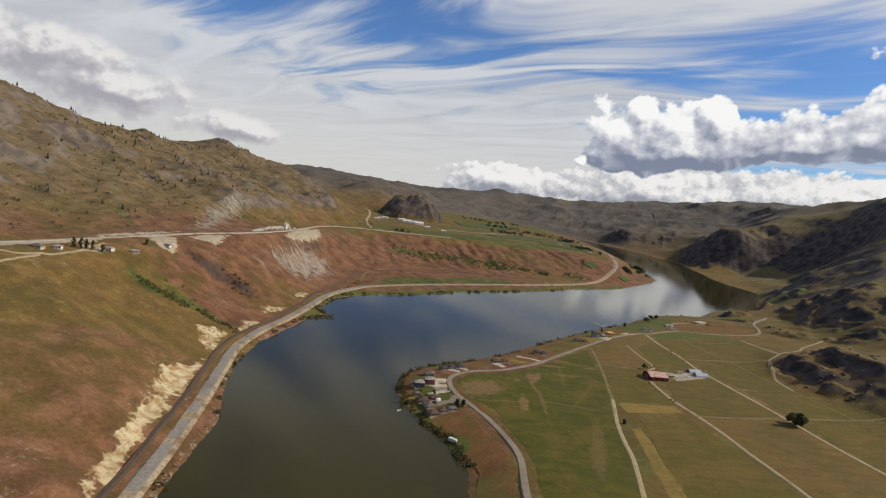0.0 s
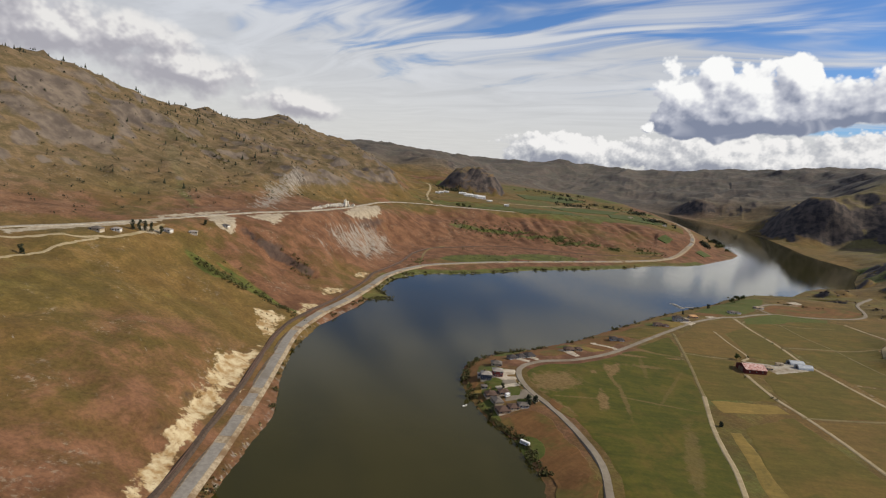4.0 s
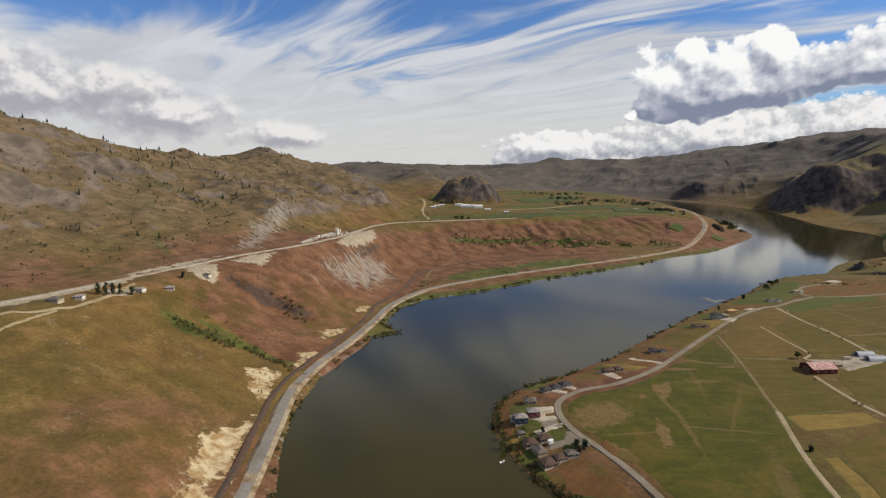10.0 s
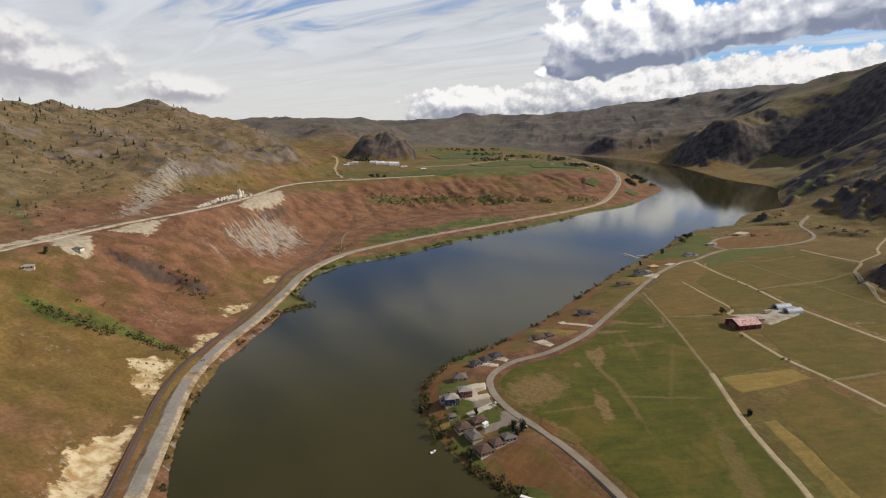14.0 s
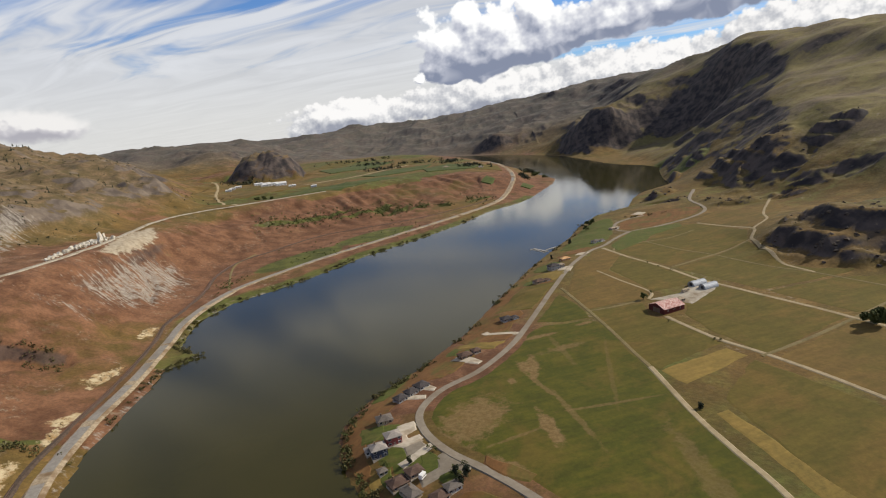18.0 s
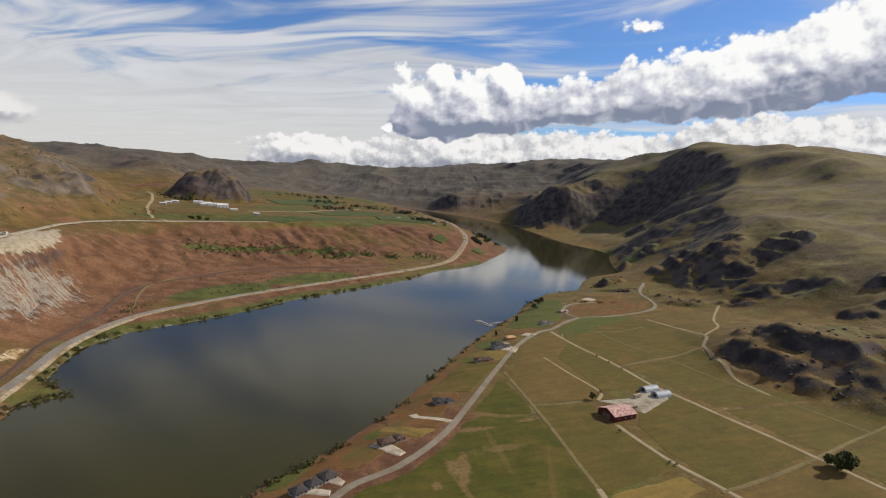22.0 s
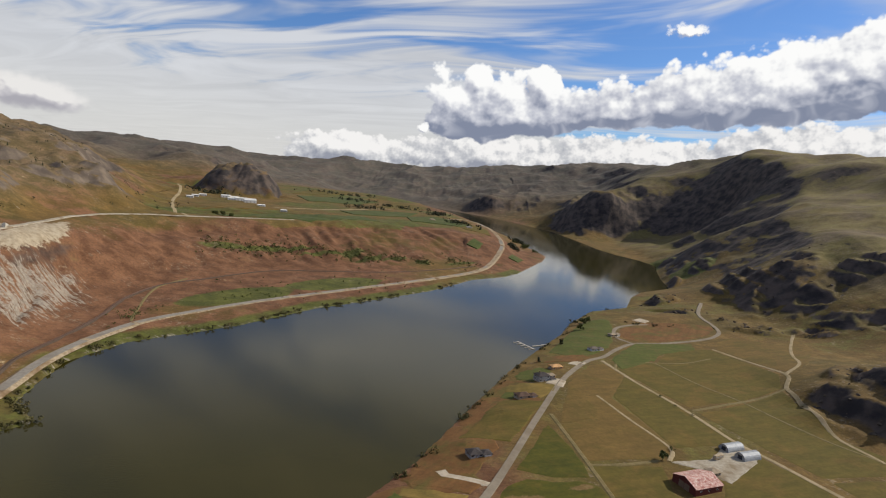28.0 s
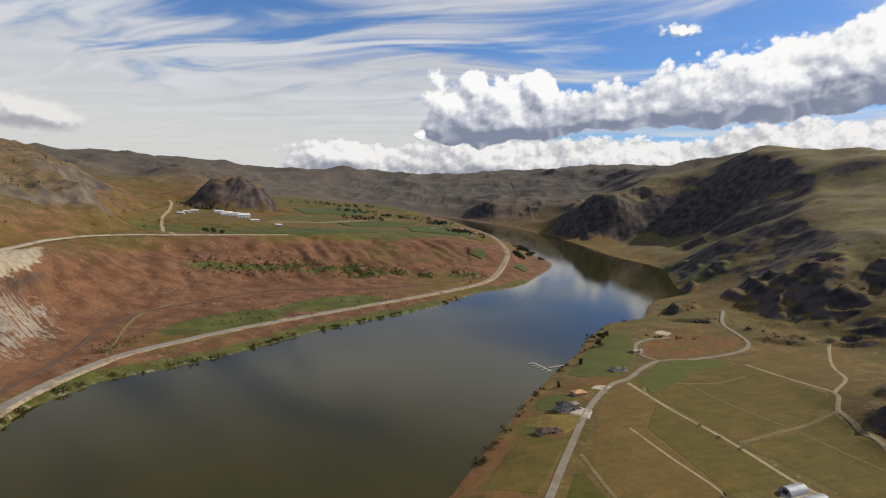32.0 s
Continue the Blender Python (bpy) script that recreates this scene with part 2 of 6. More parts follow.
HIGHWAY = [(-110, 0, 6), (-165, 100, 6), (-215, 200, 6), (-241, 255, 6), (-265, 312, 6), (-300, 388, 6), (-333, 455, 6), (-362, 518, 6), (-378, 590, 6), (-384, 655, 6), (-399, 745, 6), (-411, 805, 6), (-412, 863, 6), (-402, 925, 6), (-380, 972, 6), (-320, 1065, 6), (-228, 1182, 6), (-124, 1312, 6), (-24, 1452, 7), (14, 1561, 9), (38, 1652, 24), (48, 1720, 31), (49, 1790, 36), (42, 1880, 41), (28, 1962, 46), (0, 2015, 52), (-40, 2030, 56), (-90, 1960, 58), (-150, 1890, 59)]
RAILWAY = [(-122, 0, 7), (-178, 100, 7), (-226, 193, 7), (-252, 248, 7), (-277, 305, 7), (-311, 380, 7), (-345, 447, 7), (-374, 512, 7), (-389, 588, 7), (-396, 655, 7), (-412, 740, 7), (-431, 808, 7), (-433, 865, 8), (-441, 930, 8), (-456, 1000, 9), (-455, 1075, 9), (-425, 1135, 9), (-362, 1240, 9), (-296, 1278, 9), (-200, 1325, 9), (-116, 1388, 10), (-30, 1480, 11)]
UPPER_ROAD = [(-640, 100, 90), (-628, 250, 89), (-618, 380, 88), (-603, 460, 87), (-596, 580, 86), (-590, 700, 85), (-572, 840, 83), (-580, 960, 80), (-606, 1075, 76), (-622, 1180, 73), (-600, 1275, 71), (-545, 1345, 69), (-490, 1405, 67), (-400, 1500, 64)]
LAKE_ROAD = [(40, 200, 11), (8, 290, 10), (-20, 362, 10), (-35, 420, 10), (-57, 457, 10), (-85, 490, 10), (-108, 512, 10), (-124, 537, 10), (-128, 562, 10), (-115, 589, 10), (-88, 614, 10), (-62, 652, 10), (-39, 702, 10), (-4, 790, 10), (36, 885, 10), (72, 947, 9), (98, 972, 9), (122, 1004, 10), (152, 1035, 10), (197, 1047, 12), (258, 1076, 15), (290, 1108, 17), (300, 1146, 18), (306, 1208, 19), (350, 1300, 20)]
RING_ROAD = [(152, 1035, 10), (138, 1062, 9), (150, 1105, 9), (178, 1130, 10), (208, 1140, 11)]

# heights along ridges, rims, valley floors and slopes: (x, y, z)
FORM = [
    [(-195, 150, 9), (-245, 200, 9), (-285, 280, 9), (-335, 385, 9), (-385, 480, 10), (-412, 560, 11), (-424, 660, 12), (-446, 800, 11), (-468, 900, 11), (-478, 990, 11), (-477, 1080, 11), (-436, 1148, 11), (-370, 1262, 11), (-300, 1296, 11), (-204, 1345, 11), (-124, 1408, 12), (-40, 1510, 13)],
    [(-170, 60, 26), (-215, 150, 26), (-262, 215, 26), (-298, 292, 27), (-344, 372, 24), (-392, 462, 21)],
    [(-420, 120, 66), (-450, 260, 62), (-487, 382, 60), (-505, 480, 58), (-500, 620, 50), (-500, 760, 50), (-525, 900, 52), (-545, 1040, 48)],
    [(-400, 548, 14), (-455, 552, 32), (-520, 575, 62)],
    [(-600, 150, 90), (-585, 300, 88), (-580, 400, 86), (-572, 500, 85), (-565, 600, 84), (-562, 720, 83), (-548, 840, 81), (-552, 960, 78), (-575, 1060, 74), (-592, 1200, 68), (-565, 1310, 66), (-500, 1370, 64), (-440, 1400, 62), (-350, 1490, 60), (-250, 1620, 58), (-150, 1715, 54), (-60, 1690, 50), (-20, 1640, 34)],
    [(-700, 150, 96), (-690, 400, 95), (-685, 560, 93), (-650, 690, 93), (-640, 800, 93), (-640, 930, 91), (-650, 1080, 86), (-652, 1240, 84), (-640, 1330, 84), (-720, 1480, 72), (-780, 1700, 68)],
    [(-850, 100, 150), (-860, 400, 148), (-902, 677, 150), (-830, 860, 138), (-704, 1007, 134), (-720, 1200, 118), (-680, 1325, 103)],
    [(-660, 1318, 103), (-740, 1375, 138), (-820, 1450, 168), (-930, 1520, 184), (-1040, 1540, 196), (-1115, 1560, 204), (-1197, 1539, 236)],
    [(-930, 1520, 190), (-960, 1650, 178), (-980, 1780, 150), (-940, 1900, 95)],
    [(-1150, -300, 330), (-1180, 200, 335), (-1195, 500, 318), (-1192, 723, 302), (-1240, 860, 308), (-1235, 920, 308), (-1150, 957, 262), (-1075, 985, 230), (-1175, 1155, 248), (-1152, 1248, 233), (-1164, 1372, 229), (-1197, 1539, 242), (-1168, 1685, 206), (-1123, 1834, 172), (-1080, 1980, 110), (-1000, 2080, 72)],
    [(-1290, 1000, 270), (-1240, 1030, 250), (-1225, 1080, 236)],
    [(-1000, 700, 205), (-1000, 400, 215), (-960, 1120, 185), (-1000, 1300, 190), (-1060, 1700, 178)],
    [(-2400, 0, 260), (-1900, 900, 190), (-1650, 1500, 130), (-1700, 2100, 110), (-2400, 2600, 150)],
    [(-780, 1800, 66), (-640, 1860, 60), (-500, 1850, 60), (-300, 1900, 58), (-190, 1900, 58)],
    [(-60, 1860, 54), (-55, 1940, 56)],
    [(-560, 1450, 64), (-590, 1600, 62), (-610, 1750, 61), (-480, 1700, 60), (-420, 1620, 60)],
    [(75, 1690, 13), (95, 1790, 11), (95, 1900, 13), (80, 2000, 16), (85, 2120, 10), (60, 2330, 12), (0, 2480, 14), (-100, 2720, 14), (-220, 2900, 14), (-400, 3100, 14)],
    [(-1150, 2350, 72), (-950, 2200, 64), (-700, 2400, 60), (-560, 2330, 58), (-350, 2500, 56), (-185, 2190, 56), (-130, 2420, 55)],
    [(-44, 2060, 55), (-75, 2200, 54), (-112, 2427, 53), (-195, 2650, 51), (-330, 2850, 50), (-600, 3000, 52)],
    [(-800, 2900, 62), (-760, 3300, 44), (-950, 3600, 60)],
    [(-1460, 2937, 106), (-1364, 2981, 138), (-1187, 2950, 124), (-1080, 2960, 70)],
    [(-1800, 2700, 150), (-1712, 3138, 176), (-1634, 3406, 180), (-1490, 3473, 176), (-1398, 3619, 160), (-1198, 3585, 136), (-1080, 3620, 90)],
    [(-2400, 4300, 200), (-1515, 4500, 134), (-1097, 4600, 182), (-611, 4690, 191), (-294, 4690, 190), (-142, 4690, 238), (14, 4690, 230), (273, 4600, 247), (475, 4480, 268), (664, 4350, 308), (894, 3729, 310), (928, 3300, 306), (833, 3015, 296)],
    [(345, 2610, 5), (285, 2770, 6), (215, 2900, 6), (140, 3010, 6), (30, 3140, 6), (-110, 3260, 6), (-330, 3400, 10), (-700, 3640, 30)],
    [(20, 3190, 36), (88, 3190, 92), (140, 3150, 62), (200, 3110, 34)],
    [(-330, 3720, 66), (0, 3600, 92), (260, 3480, 112), (460, 3300, 140)],
    [(-720, 4150, 90), (-250, 4150, 128), (150, 4020, 150), (400, 3900, 176), (640, 3700, 214)],
    [(833, 3015, 296), (954, 2972, 337), (1085, 2863, 368), (1032, 2612, 350), (964, 2254, 340), (997, 2063, 322), (1047, 1912, 306), (1023, 1807, 304), (1055, 1720, 300), (1104, 1614, 282), (1150, 1300, 262), (1150, 900, 250), (1080, 400, 240), (980, -200, 240)],
    [(2400, 3000, 330), (1800, 2200, 300), (1800, 1200, 260), (2400, 0, 330), (2400, 4500, 380), (1200, 4400, 360)],
    [(375, 2625, 60), (474, 2650, 178), (604, 2668, 190), (760, 2800, 250)],
    [(508, 1985, 5), (470, 2150, 5), (560, 2300, 6), (600, 2420, 10), (540, 2480, 9), (450, 2400, 6)],
    [(690, 2430, 36), (790, 2360, 92), (850, 2270, 140)],
    [(425, 2500, 40), (470, 2540, 120), (530, 2570, 180)],
    [(520, 1960, 12), (570, 2010, 48), (663, 2085, 104), (795, 2100, 190), (861, 2000, 222), (905, 1900, 236)],
    [(490, 1880, 8), (540, 1960, 22), (600, 2040, 60)],
    [(425, 1640, 12), (500, 1720, 50), (564, 1781, 96), (650, 1741, 151), (764, 1678, 200), (782, 1487, 200), (802, 1346, 196), (748, 1194, 152)],
    [(880, 1750, 225), (900, 1500, 225), (930, 1250, 225), (900, 950, 190), (800, 600, 170), (760, 200, 150)],
    [(405, 1500, 14), (430, 1420, 40), (458, 1350, 78), (480, 1315, 101), (560, 1330, 130), (635, 1335, 158)],
    [(380, 1300, 22), (400, 1180, 25), (430, 1080, 32), (470, 960, 45), (520, 820, 66), (560, 650, 85), (560, 400, 90)],
    [(517, 1220, 88), (560, 1110, 96), (620, 990, 112), (660, 850, 125)],
    [(243, 875, 18), (250, 800, 17), (262, 772, 18), (300, 745, 20), (335, 700, 21), (365, 600, 24), (380, 400, 28), (380, 150, 30)],
    [(291, 830, 52), (335, 836, 62), (370, 800, 58), (400, 740, 56), (440, 640, 66)],
    [(262, 866, 32), (256, 828, 32), (276, 804, 34), (314, 780, 34), (348, 742, 34)],
    [(-85, 470, 9), (-40, 400, 10), (10, 330, 11), (60, 250, 12)],
    [(-155, 530, 8), (-150, 570, 8), (-100, 660, 8), (-60, 740, 8), (0, 860, 8), (45, 950, 7), (90, 1050, 7), (140, 1150, 8)],
    [(0, 600, 10), (50, 540, 11), (75, 726, 12), (135, 751, 13), (212, 625, 15), (254, 900, 18), (180, 850, 13), (220, 1000, 14), (300, 1060, 18), (330, 1230, 19), (240, 1180, 15)],
    [(0, 480, 10), (60, 420, 11), (150, 450, 13), (260, 480, 18), (150, 250, 14), (280, 200, 22), (100, 0, 12), (250, -200, 20)],
    [(-200, -300, 60), (-500, -300, 110), (-800, -300, 200)],
]


def dense(points, gap):
    """Points along a polyline about every gap metres."""
    out = []
    p = np.array(points, float)
    for a, b in zip(p[:-1], p[1:]):
        n = max(1, int(np.linalg.norm(b[:2] - a[:2]) / gap))
        out += [a + (b - a) * k / n for k in range(n)]
    return np.array(out + [p[-1]])


def curve_points(points, gap):
    """A smooth curve through the given points, about every gap metres."""
    p = np.array(points, float)
    q = np.vstack([2 * p[0] - p[1], p, 2 * p[-1] - p[-2]])
    out = []
    for k in range(1, len(q) - 2):
        n = max(1, int(np.linalg.norm(q[k + 1][:2] - q[k][:2]) / gap))
        for t in np.arange(n) / n:
            out.append(0.5 * (2 * q[k] + (q[k + 1] - q[k - 1]) * t + (2 * q[k - 1] - 5 * q[k] + 4 * q[k + 1] - q[k + 2]) * t**2 + (3 * q[k] - q[k - 1] - 3 * q[k + 1] + q[k + 2]) * t**3))
    return np.array(out + [p[-1]])


def hashed(ix, iy, seed):
    h = np.sin(ix * 127.1 + iy * 311.7 + seed * 74.7) * 43758.5453
    return h - np.floor(h)


def value_noise(x, y, seed):
    ix, iy = np.floor(x), np.floor(y)
    fx, fy = x - ix, y - iy
    fx, fy = fx**3 * (fx * (fx * 6 - 15) + 10), fy**3 * (fy * (fy * 6 - 15) + 10)
    a = hashed(ix, iy, seed) * (1 - fx) + hashed(ix + 1, iy, seed) * fx
    b = hashed(ix, iy + 1, seed) * (1 - fx) + hashed(ix + 1, iy + 1, seed) * fx
    return (a * (1 - fy) + b * fy) * 2 - 1


def fbm(x, y, size, octaves, seed, rough=0.5, ridged=False):
    total, amp, norm = 0.0, 1.0, 0.0
    for k in range(octaves):
        c, s = math.cos(0.6 * k + 0.3), math.sin(0.6 * k + 0.3)
        n = value_noise((x * c - y * s) / size, (x * s + y * c) / size, seed + k * 3.7)
        total, norm = total + amp * (1 - 2 * np.abs(n) if ridged else n), norm + amp
        size, amp = size / 2.03, amp * rough
    return total / norm


def line_distance(x, y, line):
    """Distance of every point from a polyline."""
    p = np.array([q[:2] for q in line], float)
    best = np.full(x.shape, 1e9)
    for a, b in zip(p[:-1], p[1:]):
        d = b - a
        t = np.clip(((x - a[0]) * d[0] + (y - a[1]) * d[1]) / (d @ d), 0, 1)
        best = np.minimum(best, (x - a[0] - t * d[0]) ** 2 + (y - a[1] - t * d[1]) ** 2)
    return np.sqrt(best)


def inside(x, y, poly):
    p = np.array([q[:2] for q in poly], float)
    hit = np.zeros(x.shape, bool)
    for a, b in zip(p, np.roll(p, -1, 0)):
        if a[1] != b[1]:
            hit ^= ((a[1] > y) != (b[1] > y)) & (x < (b[0] - a[0]) * (y - a[1]) / (b[1] - a[1]) + a[0])
    return hit


def blob(x, y, spots):
    """Soft-edged ellipses: (x, y, half length, half width, turn in degrees)."""
    out = np.zeros(x.shape)
    for cx, cy, rx, ry, turn in spots:
        c, s = math.cos(radians(turn)), math.sin(radians(turn))
        u, v = ((x - cx) * c + (y - cy) * s) / rx, (-(x - cx) * s + (y - cy) * c) / ry
        out = np.maximum(out, np.clip(1.35 - np.sqrt(u * u + v * v), 0, 0.7) / 0.7)
    return out


def area(x, y, outlines, soft):
    """1 inside any of the outlines, falling off over soft metres outside them."""
    out = np.zeros(x.shape)
    for p in outlines:
        q = np.array(p, float)
        near = (x > q[:, 0].min() - soft) & (x < q[:, 0].max() + soft) & (y > q[:, 1].min() - soft) & (y < q[:, 1].max() + soft)
        if near.any():
            a, b = x[near], y[near]
            d = line_distance(a, b, p + p[:1])
            out[near] = np.maximum(out[near], np.where(inside(a, b, p), 0.5 + 0.5 * np.minimum(d / soft, 1), 0.5 - 0.5 * np.minimum(d / soft, 1)))
    return out


def smooth(x, lo, hi):
    t = np.clip((x - lo) / (hi - lo), 0, 1)
    return t * t * (3 - 2 * t)


LAKE = SHORE_W + SHORE_E[::-1]
KNOTS = np.vstack([dense(c, 45) for c in FORM] + [dense(c, 40) for c in (HIGHWAY, RAILWAY, UPPER_ROAD, LAKE_ROAD, RING_ROAD)]
                  + [np.c_[dense(c, 30), np.zeros(len(dense(c, 30)))] for c in (SHORE_W, SHORE_E)])
KNOTS = KNOTS[np.unique((KNOTS[:, :2] / 4).round(), axis=0, return_index=True)[1]]
_gap = np.sqrt(((KNOTS[:, None, :2] - KNOTS[None, :, :2]) ** 2).sum(-1))
_n = len(KNOTS)
_sys = np.zeros((_n + 3, _n + 3))
_sys[:_n, :_n] = _gap - 0.05 * np.eye(_n)
_sys[:_n, _n:] = np.c_[np.ones(_n), KNOTS[:, :2] / 1000]
_sys[_n:, :_n] = _sys[:_n, _n:].T
WEIGHTS = np.linalg.solve(_sys, np.r_[KNOTS[:, 2], 0, 0, 0])

GREENS = [(-452, 1282, 50, 12, 45), (-410, 1318, 50, 10, 45), (-365, 1352, 60, 9, 45), (-300, 1372, 60, 8, 35), (-262, 1415, 46, 16, 70), (-225, 1400, 46, 12, 60), (-180, 1430, 40, 8, 50), (-130, 1440, 20, 14, 60), (-50, 1494, 60, 8, 50)]
# crags: bare dark rock
ROCKS = [(284, 1322, 44, 15, 25), (290, 1232, 46, 15, -28), (336, 1160, 46, 18, -38), (264, 838, 30, 20, 80), (276, 795, 30, 18, -50), (315, 764, 38, 18, -35), (298, 800, 48, 26, 75), (345, 742, 42, 24, -30), (318, 888, 46, 24, 70), (350, 900, 50, 30, 40), (420, 860, 60, 40, 30), (320, 820, 70, 42, 60), (385, 770, 80, 55, 40), (400, 690, 80, 60, 90), (292, 1335, 38, 22, 30), (345, 1135, 42, 20, -25), (300, 1240, 22, 14, 20), (470, 1290, 90, 42, 40), (430, 1375, 55, 34, 70), (560, 1240, 60, 30, 10),
         (400, 1560, 40, 20, 60), (470, 1700, 60, 25, 50), (472, 1205, 55, 26, 30), (488, 1105, 60, 24, -40), (488, 1825, 44, 18, 60), (487, 1613, 46, 20, 60), (412, 1117, 40, 16, -30), (402, 1226, 40, 20, 20), (590, 1024, 34, 16, 0), (560, 880, 60, 24, -20), (520, 960, 50, 20, -30)]
CLIFFS = [(450, 2540, 120, 70, 60), (400, 2640, 130, 90, 60), (600, 2620, 170, 80, 60), (95, 3170, 110, 60, -20), (300, 3150, 120, 60, 50), (330, 3500, 140, 90, 30), (520, 3000, 140, 60, 60)]
CRAGS = [(-737, 2104, 150, 120, 20), (-930, 1130, 150, 60, 20), (-700, 1330, 80, 40, 60), (-780, 1230, 70, 35, 60), (-1190, 880, 120, 40, 80), (-1000, 640, 130, 45, 70), (-1000, 860, 90, 35, 80), (-1150, 1250, 110, 50, 60), (-1170, 1600, 130, 60, 70), (-860, 1020, 90, 30, 30), (-1364, 2960, 200, 110, 0), (-1500, 3400, 320, 150, 60), (-1900, 3450, 420, 160, 0), (-1250, 3520, 160, 100, 0), (-1090, 1690, 120, 90, 60), (-900, 1480, 130, 60, 30), (-780, 1440, 90, 50, 20), (-1000, 1420, 140, 40, 40)]
SCREE = [
    [(-619, 734), (-715, 888), (-729, 980), (-694, 989), (-674, 949), (-611, 798), (-592, 766)],
    [(-536, 826), (-546, 950), (-512, 1015), (-474, 960), (-464, 862), (-496, 806)],
    [(-542, 764), (-527, 765), (-502, 769), (-490, 766), (-512, 752), (-531, 752)],
]
# gravel banks beside the bench road
BANKS = [
    [(-577, 846), (-586, 850), (-604, 940), (-612, 985), (-606, 1010), (-592, 1000), (-588, 940)],
    [(-577, 689), (-580, 721), (-570, 768), (-548, 715), (-562, 702)],
    [(-601, 623), (-597, 650), (-573, 655), (-544, 626), (-551, 608), (-563, 608)],
    [(-556, 905), (-596, 1037), (-597, 1112), (-562, 1059), (-542, 959)],
    [(-608, 380), (-604, 470), (-598, 560), (-584, 540), (-586, 470), (-592, 380)],
    [(-614, 560), (-612, 640), (-604, 700), (-600, 640), (-604, 560)],
    [(-576, 505), (-572, 530), (-560, 535), (-556, 512), (-566, 500)],
]
# cream rock cut back beside the railway
CUTS = [
    [(-404, 590), (-398, 602), (-392, 606), (-391, 585), (-387, 556), (-393, 570)],
    [(-409, 518), (-403, 531), (-389, 533), (-384, 519), (-377, 497), (-369, 482), (-377, 480), (-386, 490)],
    [(-366, 474), (-353, 452), (-350, 436), (-356, 424), (-352, 400), (-342, 384), (-326, 364), (-318, 348), (-306, 322), (-284, 284), (-266, 250), (-250, 228), (-236, 200), (-230, 200), (-244, 228), (-264, 266), (-282, 306), (-298, 338), (-316, 380), (-332, 412), (-350, 446), (-363, 472)],
    [(-424, 655), (-412, 690), (-406, 670), (-412, 645)],
    [(-440, 772), (-436, 790), (-430, 775), (-433, 760)],
]


def height(x, y, detail=True):
    """Ground level: the ridges and slopes of the plan, with hollows, ribs and crags between them."""
    x, y = np.asarray(x, float), np.asarray(y, float)
    z = np.empty(x.shape)
    fx, fy, fz = x.ravel(), y.ravel(), z.reshape(-1)
    for k in range(0, len(fx), 4000):
        a, b = fx[k:k + 4000], fy[k:k + 4000]
        r = np.sqrt((a[:, None] - KNOTS[:, 0]) ** 2 + (b[:, None] - KNOTS[:, 1]) ** 2)
        fz[k:k + 4000] = r @ WEIGHTS[:_n] + WEIGHTS[_n] + WEIGHTS[_n + 1] * a / 1000 + WEIGHTS[_n + 2] * b / 1000
    z = fz.reshape(x.shape)
    butte = np.hypot((x + 740) / 132, (y - 2100) / 118) * (1 + 0.16 * fbm(x, y, 70, 3, 35))
    z = np.where(butte < 1.15, np.maximum(z, 58 + 104 * (1 - np.minimum(butte, 1.15) ** 2.4)), z)
    shore = np.minimum(line_distance(x, y, SHORE_W), line_distance(x, y, SHORE_E))
    roads = np.minimum.reduce([line_distance(x, y, c) for c in (HIGHWAY, RAILWAY, UPPER_ROAD, LAKE_ROAD, RING_ROAD)])
    calm = smooth(roads, 8, 60) * smooth(shore, 4, 60)
    east = (x > -190) & (y < 1330) & (z < 24)
    calm = calm * np.where(east, 0.06, 1.0)
    flat = (y > 1650) & (y < 3300) & (x > -900) & (x < 120) & (z < 75)
    calm = calm * np.where(flat, 0.15, 1.0)
    rel = smooth(z, 10, 60)
    far = smooth(np.hypot(x, y), 900, 2600)
    high = smooth(z, 88, 130) * (x < -600)
    tame = 1 - 0.6 * smooth(np.hypot(x, y), 3900, 4500)
    rel = rel * tame
    close = (1 - smooth(x, 560, 700)) * (1 - smooth(y, 1500, 2000)) * smooth(x, -900, -740)
    z = z + calm * rel * (8 * fbm(x, y, 210, 4, 5) + (3 + 9 * far * (x < 300) + 13 * high) * (fbm(x, y, 130, 3, 9, 0.5, True) - 0.35) + (20 * far + 15 * smooth(x, 480, 700)) * (fbm(x, y, 430, 3, 15, 0.42, True) - 0.35) + 2.4 * close * fbm(x, y, 30, 4, 19, 0.6))
    hilly = smooth(x, 430, 640) * smooth(shore, 20, 160)
    z = z + hilly * (22 * fbm(x, y, 300, 3, 83, 0.42) + 7 * fbm(x, y, 120, 2, 89, 0.5) + 1.4 * close * fbm(x, y, 55, 3, 85, 0.6))
    slope = smooth(z, 14, 40) * (x < -250) * (x > -900) * (y < 1300) * calm
    z = z + slope * 4.5 * (fbm(x * 0.7, y * 1.3, 85, 4, 87, 0.55, True) - 0.3)
    cliff = blob(x, y, CLIFFS)
    rock = np.maximum(np.maximum(blob(x, y, ROCKS), blob(x, y, CRAGS)), cliff)
    stony = blob(x, y, ROCKS)
    lumpy = z + 12 * fbm(x, y, 80, 3, 21, 0.5) + 9 * (0.45 - 1.6 * np.abs(fbm(x, y, 46, 3, 27, 0.5)))
    ledge = 21.0
    rung = lumpy / ledge
    stair = ledge * (np.floor(rung) + smooth(rung - np.floor(rung), 0.15, 0.85)) + 3.0 * (0.4 - np.abs(fbm(x, y, 21, 2, 29, 0.55)))
    stair = stair + smooth(fbm(x, y, 90, 2, 39), -0.25, 0.35) * (lumpy - stair)
    knob = smooth(stony, 0.1, 0.75) * (stair - z)
